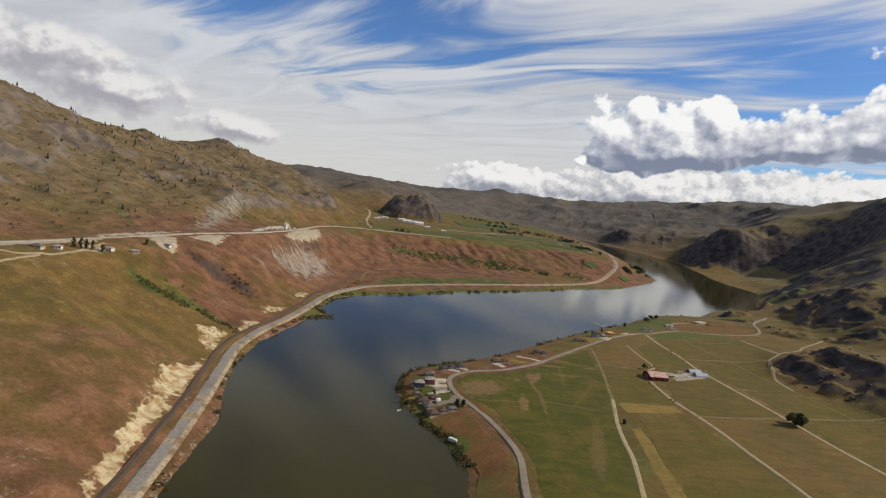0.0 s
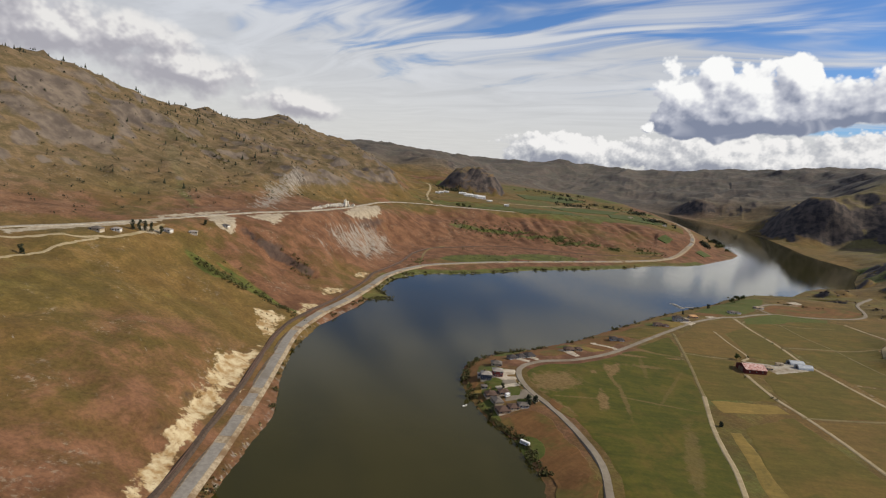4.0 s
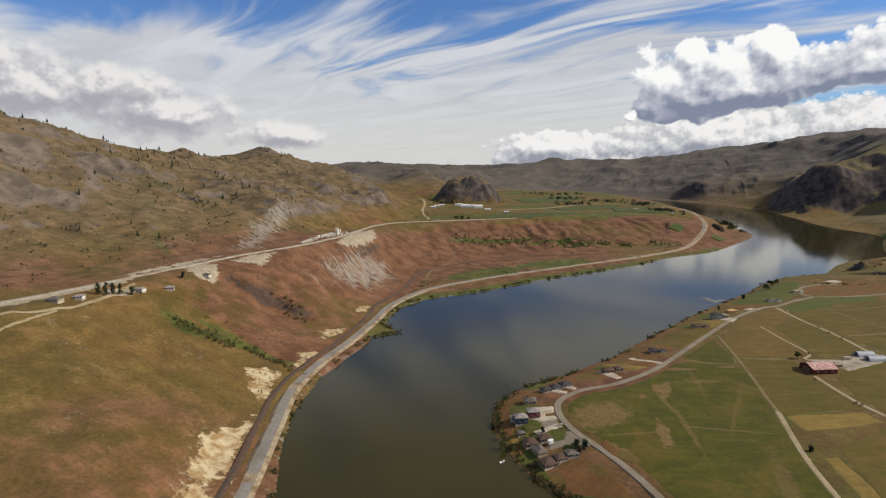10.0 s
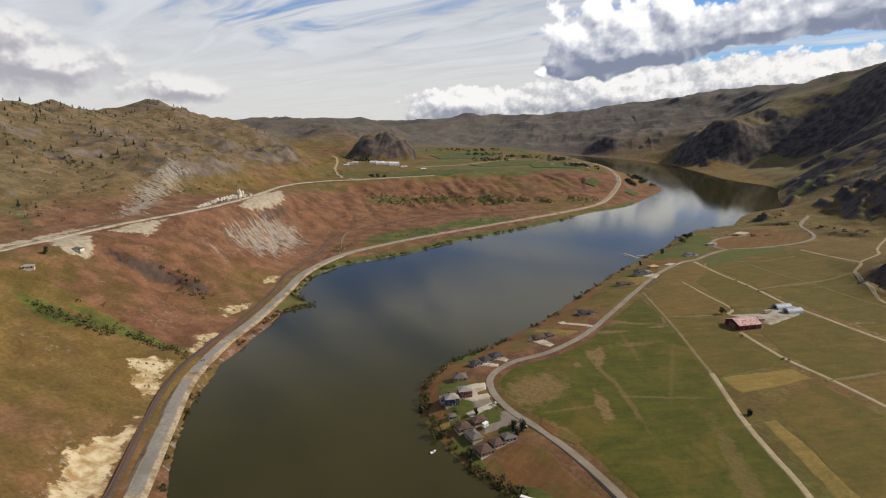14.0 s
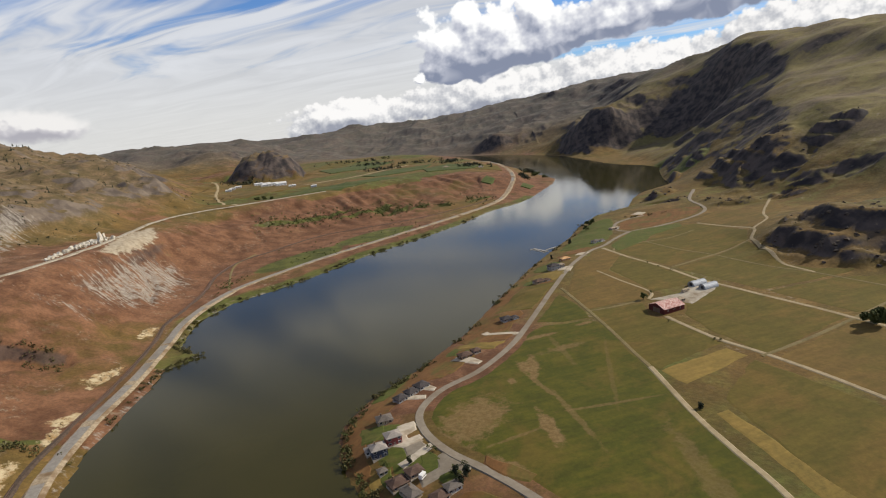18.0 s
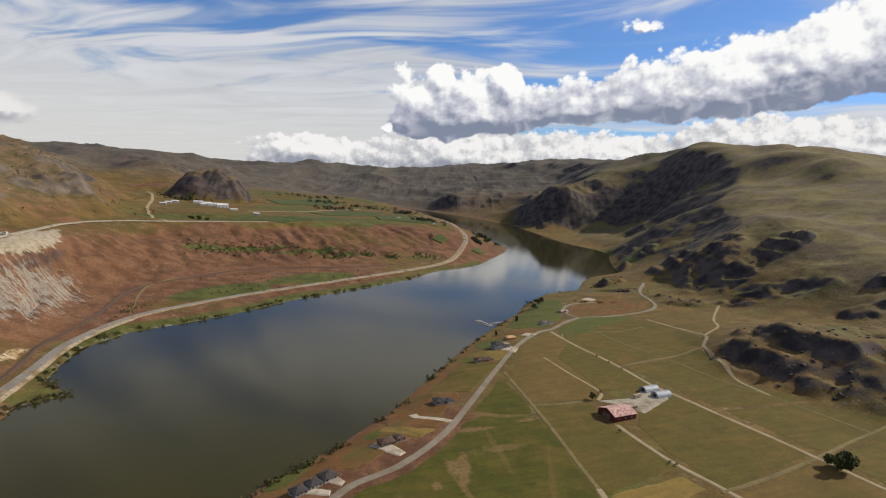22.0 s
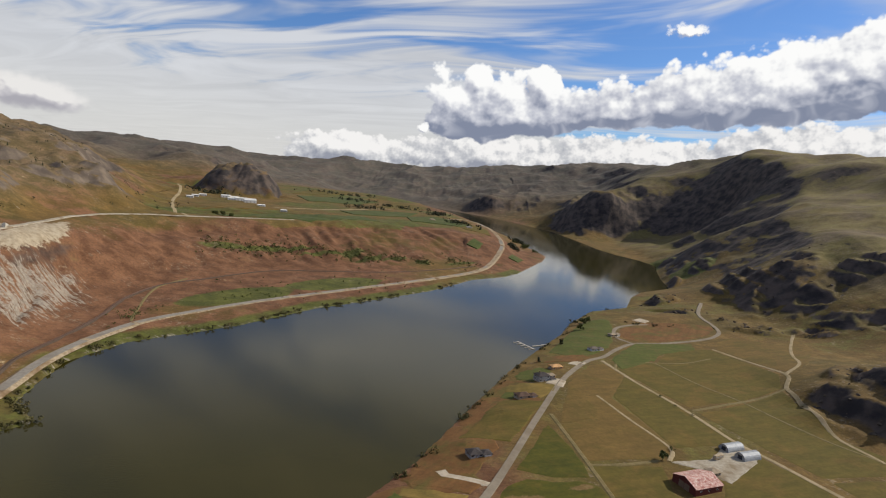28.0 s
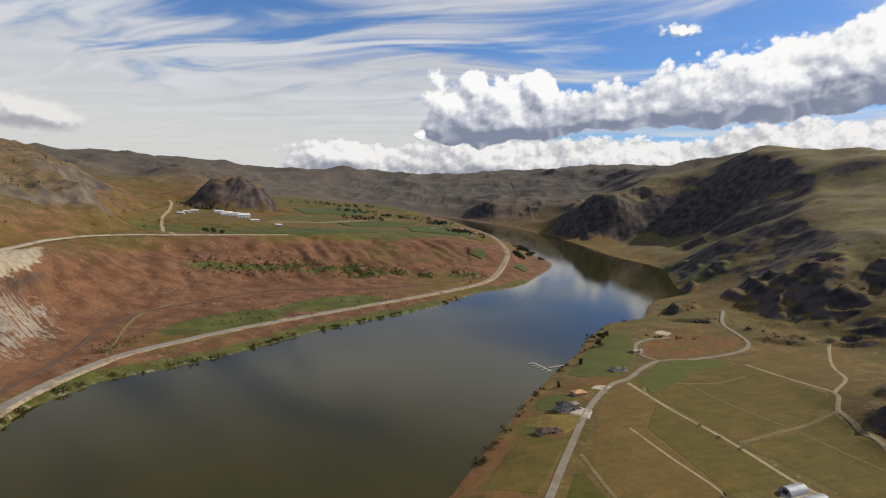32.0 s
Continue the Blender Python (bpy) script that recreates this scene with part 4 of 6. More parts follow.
GREEN = crop("dense green crop", (0.052, 0.055, 0.004), (0.076, 0.071, 0.006), (0.106, 0.078, 0.012), 20, 5.0,
             worn=[(-93, 543, 20, 36, -35, 0.85), (-108, 522, 6, 26, 40, 0.6), (-75, 492, 5, 17, 48, 0.9), (-46, 612, 5, 24, -4, 0.9), (-64, 592, 4, 6, 0, 0.9), (-47, 528, 5, 24, 10, 0.9), (-33, 671, 17, 3.5, 16, 0.9), (-19, 643, 20, 5, 20, 0.6), (-52, 612, 5, 12, 8, 0.9), (9, 690, 9, 3, 18, 0.9), (-46, 586, 2.5, 24, 22, 0.6), (-30, 540, 2.5, 40, 14, 0.5), (-68, 520, 20, 1.6, 24, 0.55), (-6, 550, 42, 1.6, 10, 0.5), (-20, 640, 3, 30, 10, 0.35), (8, 600, 2, 60, -10, 0.3), (24, 470, 7, 60, 2, 0.45)])
OLIVE = crop("thin olive pasture", (0.086, 0.070, 0.011), (0.108, 0.081, 0.014), (0.136, 0.087, 0.019), 20, 4.0)
TAN = crop("tan fallow grass", (0.124, 0.080, 0.019), (0.146, 0.091, 0.024), (0.098, 0.073, 0.014), 20, 6.0)
STRAW = crop("straw stubble", (0.225, 0.150, 0.038), (0.185, 0.128, 0.030), (0.125, 0.095, 0.022), 20, 2.5)
LOT = crop("red-brown weedy lot", (0.135, 0.064, 0.020), (0.168, 0.084, 0.028), (0.098, 0.084, 0.018), 60, 5.0)
LAWN = crop("watered green lawn", (0.066, 0.082, 0.013), (0.085, 0.094, 0.017), (0.105, 0.092, 0.024), 0, 2.0, 6.0)
PAVING = material("pale concrete drive", two_tone((0.52, 0.45, 0.35), (0.43, 0.37, 0.285), 3.0, c=(0.30, 0.24, 0.165), size2=9), 0.9)
ORCHARD = crop("rows of orchard green", (0.045, 0.065, 0.014), (0.07, 0.085, 0.02), (0.09, 0.09, 0.03), 65, 3.0)


def patch(name, outline, mat, label, category, lift=0.3, gap=9.0, soft=True, rim=0.35, ragged=0.0):
    """A thin sheet laid on the ground inside an outline, with its edge turned down."""
    p = curve_points(list(outline) + [outline[0]], gap)[:-1] if soft else dense(list(outline) + [outline[0]], gap)[:-1]
    p = p[:, :2]
    if ragged:
        p = p + ragged * np.c_[fbm(p[:, 0], p[:, 1], 9, 3, 51, 0.6), fbm(p[:, 0], p[:, 1], 9, 3, 57, 0.6)]
    gx, gy = np.meshgrid(np.arange(p[:, 0].min(), p[:, 0].max(), gap), np.arange(p[:, 1].min(), p[:, 1].max(), gap))
    keep = inside(gx, gy, p) & (line_distance(gx, gy, np.vstack([p, p[:1]])) > gap * 0.45)
    pts = np.vstack([p, np.c_[gx[keep], gy[keep]]])
    n = len(p)
    out, _, faces, *_ = delaunay_2d_cdt([Vector(q) for q in pts.tolist()], [(k, (k + 1) % n) for k in range(n)], [list(range(n))], 1, 1e-4)
    xy = np.array([tuple(v) for v in out])
    z = height(xy[:, 0], xy[:, 1])[0] + lift
    verts = np.c_[xy, z]
    faces = [tuple(f) for f in faces]
    edge = np.roll(p, -1, 0) - np.roll(p, 1, 0)
    turn = 1 if (p[:, 0] * np.roll(p[:, 1], -1) - np.roll(p[:, 0], -1) * p[:, 1]).sum() > 0 else -1
    out_way = turn * np.c_[edge[:, 1], -edge[:, 0]] / (np.linalg.norm(edge, axis=1)[:, None] + 1e-9)
    low = np.c_[xy[:n] + out_way * 2.2, z[:n] - lift - rim]
    faces += [(k, (k + 1) % n, len(xy) + (k + 1) % n, len(xy) + k) for k in range(n)]
    return mesh_object(name, np.vstack([verts, low]), faces, mat, label=label, category=category, kind="structure")


FIELDS = [
    (GREEN, "dense green field beside the lake road", [(-8, 365), (-26, 425), (-48, 463), (-77, 497), (-101, 520), (-114, 540), (-118, 560), (-106, 583), (-80, 605), (-54, 645), (-33, 688), (-8, 692), (21, 690), (29, 625), (33, 590), (38, 530), (44, 488), (49, 451), (54, 365)]),
    (GREEN, "small dark green corner field", [(-28, 705), (3, 776), (12, 740), (16, 704), (-8, 700)]),
    (TAN, "tan brown fallow field", [(15, 783), (40, 872), (75, 935), (91, 944), (101, 910), (72, 850), (48, 798)]),
    (TAN, "olive brown fallow field", [(15, 779), (47, 795), (70, 845), (90, 757), (76, 740), (20, 725)]),
    (OLIVE, "thin olive field between two tracks", [(74, 848), (102, 905), (133, 832), (150, 782), (134, 770), (93, 757)]),
    (OLIVE, "olive pasture beside the barn", [(21, 716), (70, 726), (66, 692), (90, 664), (96, 626), (41, 593), (30, 618)]),
    (STRAW, "pale yellow stubble strip", [(42, 590), (96, 613), (104, 600), (50, 569)]),
    (OLIVE, "patchy pasture south of the stubble", [(66, 545), (107, 592), (122, 562), (170, 466), (190, 380), (90, 380), (78, 440)]),
    (STRAW, "narrow yellow verge strip", [(54, 528), (60, 531), (84, 432), (92, 370), (82, 370), (70, 440)]),
    (OLIVE, "olive pasture below the sheds", [(102, 652), (98, 690), (112, 718), (153, 752), (174, 720), (207, 650), (120, 601)]),
    (TAN, "brown olive pasture beyond the cross track", [(124, 592), (211, 640), (254, 556), (300, 450), (300, 380), (205, 380), (180, 470)]),
    (OLIVE, "olive pasture beneath the crags", [(143, 828), (198, 858), (248, 890), (238, 800), (252, 772), (280, 752), (240, 742), (184, 730)]),
    (OLIVE, "olive pasture with a crossing track", [(103, 926), (137, 842), (196, 868), (252, 900), (270, 935), (258, 985), (242, 1026), (198, 1030), (152, 958), (128, 972)]),
    (OLIVE, "outer pasture below the rock hill", [(187, 722), (258, 738), (296, 730), (322, 706), (268, 674), (219, 655)]),
    (OLIVE, "rough pasture beyond the lone tree", [(222, 645), (270, 668), (325, 696), (350, 620), (365, 480), (310, 440), (262, 555)]),
    (LAWN, "bright green corner of pasture", [(104, 960), (128, 980), (152, 968), (176, 1010), (192, 1036), (150, 1022), (128, 998)]),
    (LOT, "brown lot inside the loop road", [(160, 1046), (200, 1057), (254, 1086), (280, 1112), (289, 1142), (215, 1150), (186, 1134), (160, 1104), (147, 1066)]),
    (TAN, "sandy ground by the northern lane", [(254, 1030), (268, 1062), (300, 1090), (350, 1060), (395, 1105), (372, 1040), (318, 965), (285, 940), (266, 985)]),
]
for k, (mat, label, outline) in enumerate(FIELDS):
    patch("field", outline, mat, label, "field", 0.14 + 0.01 * (k % 5), 7.0, soft=k in (0, 16), rim=0.12, ragged=2.0)
LOTS = [
    (LOT, "red-brown weedy lot south of the houses", "lot", [(-121, 451), (-97, 478), (-66, 449), (-42, 415), (-30, 370), (-50, 352), (-60, 395), (-92, 440)]),
    (LOT, "red-brown strip along the point", "lot", [(-172, 520), (-177, 560), (-160, 600), (-140, 612), (-150, 575), (-160, 545), (-160, 520), (-140, 478), (-122, 462), (-148, 492)]),
    (LOT, "red-brown empty lot beside a house", "lot", [(-122, 612), (-150, 612), (-108, 680), (-82, 668), (-98, 634), (-112, 614)]),
    (LOT, "red-brown empty lot by the shore", "lot", [(-102, 692), (-68, 775), (-42, 740), (-54, 706), (-68, 680), (-88, 674)]),
    (LOT, "rust-brown and green shore lot", "lot", [(-65, 782), (-22, 880), (8, 858), (-8, 800), (-28, 755), (-44, 752)]),
    (STRAW, "straw-coloured bare building lot", "lot", [(-18, 857), (-8, 874), (22, 862), (14, 846)]),
    (LAWN, "long green lawn along the north shore", "lawn", [(42, 985), (80, 1068), (112, 1130), (150, 1160), (146, 1110), (132, 1062), (118, 1020), (92, 985), (66, 965)]),
    (LAWN, "mown lawn round a white trailer", "lawn", [(-102, 431), (-92, 443), (-79, 436), (-75, 424), (-84, 412), (-96, 419)]),
    (LAWN, "green lawn behind a house", "lawn", [(-162, 537), (-158, 549), (-142, 548), (-138, 536), (-150, 533)]),
    (LAWN, "green lawn beside the drive", "lawn", [(-140, 516), (-126, 516), (-122, 507), (-138, 503)]),
    (LAWN, "green lawn by the water", "lawn", [(-142, 478), (-134, 488), (-124, 470), (-116, 458), (-124, 460)]),
    (LAWN, "green lawn in front of a house", "lawn", [(-115, 497), (-104, 505), (-100, 494), (-110, 489)]),
    (LAWN, "lakeside lawn beside dark-roofed houses", "lawn", [(-160, 590), (-132, 622), (-112, 655), (-122, 640), (-142, 606)]),
    (LAWN, "small lawn beside a house", "lawn", [(-106, 650), (-100, 664), (-92, 658), (-100, 644)]),
    (LAWN, "small lawn by the shore", "lawn", [(6, 905), (20, 925), (28, 906), (14, 894)]),
    (LAWN, "lawn below a tan-roofed house", "lawn", [(-28, 838), (-20, 852), (-14, 842), (-20, 830)]),
    (GRAVEL, "pale gravel farmyard", "yard", [(82, 734), (112, 742), (140, 772), (154, 764), (146, 744), (112, 712), (100, 728)]),
    (PAVING, "pale concrete drive", "driveway", [(-80, 696), (-78, 700), (-46, 686), (-47, 683)]),
    (PAVING, "straight white drive beside a lawn", "driveway", [(-138, 509), (-120, 523), (-118, 520), (-134, 505)]),
    (PAVING, "pale drive curving round a grass oval", "driveway", [(-142, 545), (-132, 549), (-130, 545), (-136, 542), (-138, 537), (-134, 530), (-127, 533), (-125, 530), (-136, 524), (-145, 526), (-140, 531), (-140, 537)]),
    (PAVING, "white concrete drive up to a slate-roofed house", "driveway", [(-130, 607), (-119, 595), (-120, 591), (-131, 598)]),
    (PAVING, "white concrete drive up to a grey house", "driveway", [(-142, 589), (-126, 585), (-126, 580), (-141, 584)]),
    (LANE, "grey asphalt drive among the southern houses", "driveway", [(-115, 509), (-110, 513), (-98, 502), (-99, 498), (-110, 495), (-122, 490), (-124, 495), (-112, 499)]),
    (PAVING, "pale yard beside new houses", "driveway", [(18, 872), (26, 888), (36, 878), (30, 862)]),
    (PAVING, "pale pad by the road", "driveway", [(52, 938), (60, 948), (72, 944), (62, 934)]),
    (PAVING, "pale gravel court", "driveway", [(192, 1164), (206, 1176), (214, 1160), (204, 1150)]),
]
for k, (mat, label, category, outline) in enumerate(LOTS):
    patch(category, outline, mat, label, category, 0.22 + 0.04 * (k % 4) + (0.12 if category in ("driveway", "yard") else 0.0), 5.0, soft=category not in ("driveway", "yard"), ragged={"lot": 4.0, "lawn": 2.0}.get(category, 0.8))
OVER = [
    (OLIVE, "olive-brown weedy lot between two houses", "lot", [(-66, 750), (-27, 829), (7, 825), (-31, 745)]),
    (STRAW, "straw-coloured strip across a lot", "lot", [(-101, 679), (-63, 670), (-73, 657), (-103, 669)]),
    (LOT, "rust-brown bare lot beside a white path", "lot", [(-96, 685), (-81, 721), (-52, 689), (-62, 673)]),
    (STRAW, "straw-coloured lot beside the new houses", "lot", [(-18, 869), (26, 867), (20, 851), (5, 833), (-22, 853)]),
    (LAWN, "small bright lawn by the shore", "lawn", [(-113, 658), (-106, 674), (-101, 668), (-105, 653)]),
    (LAWN, "small dark lawn by the shore", "lawn", [(-7, 888), (0, 913), (10, 905), (7, 879)]),
    (LAWN, "square green lawn behind a red house", "lawn", [(-166, 553), (-152, 552), (-150, 541), (-155, 533), (-163, 534)]),
    (LAWN, "green lawn below a blue house", "lawn", [(-150, 516), (-144, 524), (-137, 523), (-135, 515), (-144, 510)]),
    (LAWN, "green lawn beside the clipped bushes", "lawn", [(-125, 512), (-120, 514), (-114, 507), (-114, 500), (-121, 497), (-124, 502)]),
    (LAWN, "dark green lawn behind brown houses", "lawn", [(-149, 508), (-146, 497), (-137, 489), (-131, 483), (-132, 487), (-140, 494), (-144, 506)]),
    (LAWN, "green strip of lawn along the shore", "lawn", [(-166, 594), (-153, 625), (-140, 644), (-142, 630), (-152, 602), (-158, 592)]),
    (STRAW, "straw-coloured yard above the shore", "lot", [(-155, 503), (-150, 505), (-145, 493), (-149, 491)]),
    (PAVING, "pale concrete court in front of a red house", "driveway", [(-143, 526), (-135, 543), (-131, 545), (-130, 540), (-136, 535), (-134, 528), (-127, 530), (-125, 527), (-134, 523)]),
    (LANE, "grey gravel court between two houses", "driveway", [(-135, 522), (-126, 526), (-123, 522), (-129, 516), (-133, 515)]),
    (LANE, "grey asphalt drive winding to the southern houses", "driveway", [(-115, 507), (-107, 503), (-96, 496), (-98, 493), (-107, 499), (-116, 495), (-123, 493), (-124, 495), (-113, 500)]),
    (LOT, "reddish soil bank beside the lane", "lot", [(-87, 503), (-74, 494), (-62, 484), (-65, 479), (-78, 487), (-87, 497)]),
    (LAWN, "green meadow beside the junction", "lawn", [(106, 962), (155, 1037), (227, 1048), (221, 1024), (175, 1001), (135, 954), (107, 931)]),
    (LAWN, "dark lawn beside the slate-roofed house", "lawn", [(-7, 897), (7, 917), (12, 908), (5, 877)]),
    (LOT, "red-brown lot beside the long shore lawn", "lot", [(29, 966), (74, 974), (82, 963), (61, 947), (19, 944)]),
    (PAVING, "narrow white concrete path to a pad", "driveway", [(-82, 702), (-76, 704), (-74, 698), (-52, 689), (-53, 684), (-78, 695)]),
    (PAVING, "pale grey gravel pad by the lane", "driveway", [(-108, 644), (-103, 649), (-94, 645), (-84, 633), (-87, 629)]),
]
for mat, label, category, outline in OVER:
    patch(category, outline, mat, label, category, 0.5 if category == "driveway" else 0.42, 4.0, soft=False, ragged=0.3 if category == "driveway" else 2.0)

FAINT = crop("faint wheel track in grass", (0.185, 0.142, 0.066), (0.158, 0.124, 0.052), (0.130, 0.104, 0.040), 20, 3.0, 5.0)
for label, width, line in [
    ("straight pale farm track past the sheds", 4.6, [(92, 956), (101, 918), (110, 886), (129, 838), (138, 808), (147, 775), (160, 750), (176, 714), (198, 669), (214, 634), (259, 545), (305, 440), (330, 350)]),
    ("pale track along the green field", 4.0, [(36, 597), (40, 530), (46, 490), (52, 453), (58, 360)]),
    ("faint track up the edge of the green field", 3.4, [(8, 798), (25, 683), (32, 625), (36, 597)]),
    ("dusty track through the pasture", 2.6, [(58, 846), (72, 801), (88, 756), (80, 735)]),
    ("dusty track south of the barn", 4.2, [(80, 688), (86, 668), (99, 633), (117, 602), (135, 566), (150, 529), (176, 466), (200, 378)]),
    ("faint track to the barn", 2.6, [(19, 718), (45, 724), (72, 734)]),
    ("faint track crossing the pastures", 2.8, [(114, 597), (160, 618), (215, 647), (268, 679), (322, 706)]),
    ("faint track across the northern pasture", 2.8, [(137, 832), (196, 864), (256, 896)]),
    ("faint straight track", 2.4, [(151, 962), (172, 905), (198, 863), (216, 815), (248, 757), (290, 690)]),
    ("pale track round the rock hill", 3.6, [(248, 758), (240, 800), (246, 850), (256, 895), (276, 932), (262, 985), (246, 1030)]),
    ("pale lane climbing past the crags", 3.6, [(276, 932), (312, 968), (330, 1010), (352, 1050), (392, 1112)]),
    ("faint cross track in the pasture", 2.0, [(98, 930), (112, 955), (150, 962), (185, 968), (225, 990)]),
    ("dirt track on the hillside bench", 5.0, [(-600, 330), (-560, 420), (-555, 470), (-575, 540)]),
    ("dirt track on the hillside", 3.5, [(-520, 250), (-535, 340), (-552, 440)]),
    ("faint dirt track down to the meadow", 2.4, [(-440, 1125), (-452, 1060), (-420, 960), (-408, 930)]),
    ("pale road across the plateau", 7.5, [(-545, 1345), (-600, 1420), (-660, 1530), (-735, 1680), (-800, 1850), (-900, 2050), (-980, 2180)]),
    ("pale runway strip on the plateau", 14.0, [(-560, 1700), (-430, 1850), (-330, 2020), (-260, 2200)]),
]:
    strip("track", line, width * 0.72, 0.36, FAINT if label.startswith("faint") else DIRT, label, "track", gap=5.0, skirt=0.45)

for k, (outline, mat) in enumerate([
    ([(-500, 1440), (-380, 1530), (-250, 1690), (-300, 1760), (-440, 1620), (-560, 1500)], ORCHARD),
    ([(-330, 1800), (-200, 1900), (-180, 2050), (-300, 1990), (-380, 1880)], ORCHARD),
    ([(-180, 1800), (-60, 1830), (-20, 1900), (-120, 1980), (-200, 1900)], ORCHARD),
    ([(-640, 1560), (-560, 1620), (-480, 1720), (-560, 1760), (-660, 1660)], TAN),
    ([(-520, 2100), (-380, 2200), (-340, 2400), (-480, 2420), (-600, 2260)], ORCHARD),
    ([(-320, 2150), (-200, 2200), (-160, 2400), (-280, 2450)], OLIVE),
    ([(-640, 2350), (-520, 2480), (-480, 2700), (-640, 2650)], OLIVE),
    ([(-40, 1640), (-16, 1625), (-2, 1668), (-22, 1690)], ORCHARD),
    ([(58, 1632), (78, 1622), (96, 1668), (72, 1690)], ORCHARD),
    ([(-45, 1810), (25, 1790), (22, 1900), (-30, 1930)], OLIVE),
]):
    patch("orchard", outline, mat, "orchard rows on the plateau" if mat is ORCHARD else "pasture on the plateau", "orchard", 1.6 if mat is ORCHARD else 0.8, 26.0, soft=False, rim=2.0)


# ---------------------------------------------------------------- trees and shrubs
def foliage(name, a, b, c):
    def paint(n, pos):
        g = n.node("ShaderNodeNewGeometry").outputs["Random Per Island"]
        o = n.node("ShaderNodeObjectInfo").outputs["Random"]
        return n.mix(n.math("MULTIPLY", o, 0.6), n.mix(g, a, b), c)
    return material(name, paint, 0.8)


LEAF = foliage("broad leaves", (0.045, 0.060, 0.012), (0.085, 0.100, 0.022), (0.075, 0.072, 0.02))
SHRUB = foliage("shoreline brush", (0.045, 0.048, 0.013), (0.085, 0.080, 0.022), (0.09, 0.068, 0.024))
NEEDLE = foliage("pine needles", (0.022, 0.028, 0.014), (0.036, 0.044, 0.02), (0.04, 0.04, 0.02))
BARK = material("grey-brown bark", two_tone((0.10, 0.075, 0.055), (0.15, 0.115, 0.09), 0.4), 0.95)
dice = random.Random(7)
draw = np.random.RandomState(11)


def ground_z(x, y):
    return float(height(np.array([x]), np.array([y]))[0][0])


def leaf_cloud(count, lumps, size, rng):
    """Small tilted leaf clusters through a few lumps (x, y, z, radius): verts and faces."""
    lumps = np.array(lumps, float)
    pick = lumps[rng.randint(len(lumps), size=count)]
    d = rng.normal(size=(count, 3))
    d /= np.linalg.norm(d, axis=1)[:, None]
    c = pick[:, :3] + d * (pick[:, 3] * rng.uniform(0.45, 1.05, count) ** 0.6)[:, None]
    n = d + rng.normal(scale=0.6, size=(count, 3))
    n /= np.linalg.norm(n, axis=1)[:, None]
    u = np.cross(n, rng.normal(size=(count, 3)))
    u /= np.linalg.norm(u, axis=1)[:, None] + 1e-9
    v = np.cross(n, u)
    s = size * rng.uniform(0.5, 1.2, count)[:, None]
    quad = np.stack([c - u * s, c + v * s * 0.7 + n * s * 0.15, c + u * s, c - v * s * 0.7 + n * s * 0.15], 1)
    return quad.reshape(-1, 3), np.arange(count * 4).reshape(-1, 4)


def trunk_mesh(h, r, limbs, rng):
    """A tapered trunk with limbs: each a five-sided tapering tube."""
    verts, faces = [], []
    tubes = [((0, 0, -0.4), (rng.uniform(-.2, .2), rng.uniform(-.2, .2), h), r, r * 0.35)]
    for _ in range(limbs):
        z, t, ln = h * rng.uniform(0.35, 0.8), rng.uniform(0, 6.28), h * rng.uniform(0.3, 0.5)
        tubes.append(((0, 0, z), (math.cos(t) * ln, math.sin(t) * ln, z + ln * 0.7), r * 0.4, r * 0.1))
    for a, b, r0, r1 in tubes:
        k = len(verts)
        for p, q in ((a, r0), (b, r1)):
            verts += [(p[0] + q * math.cos(t * 1.2566), p[1] + q * math.sin(t * 1.2566), p[2]) for t in range(5)]
        faces += [(k + t, k + (t + 1) % 5, k + 5 + (t + 1) % 5, k + 5 + t) for t in range(5)]
    return verts, faces


def broad_tree(x, y, h, spread, label, leaves=900, tall=False):
    root = tagged(new("tree"), label, "tree")
    root.matrix_world = pose(x, y, ground_z(x, y))
    mesh_object("trunk", *trunk_mesh(h * 0.6, h * 0.03, 6, draw), BARK, root)
    wide = 0.24 if tall else 0.42
    lumps = [(draw.normal() * spread * wide, draw.normal() * spread * wide, h * (0.16 + 0.074 * k if tall else draw.uniform(0.38, 0.86)), spread * draw.uniform(0.28, 0.5)) for k in range(11)]
    mesh_object("crown", *leaf_cloud(leaves, lumps, spread * 0.15, draw), NEEDLE if tall else LEAF, root)
    return root


def pine_meshes(h, rng):
    verts, faces = [], []
    for k in range(9):
        z0, r = h * (0.16 + 0.085 * k), h * 0.27 * (1 - k / 9.6)
        base = len(verts)
        verts.append((0, 0, z0 + h * 0.17))
        for t in range(11):
            a, q = t * 0.571 + k, r * rng.uniform(0.55, 1.15)
            verts.append((q * math.cos(a), q * math.sin(a), z0 + rng.uniform(-0.03, 0.02) * h))
        faces += [(base, base + 1 + t, base + 1 + (t + 1) % 11) for t in range(11)]
    return verts, faces


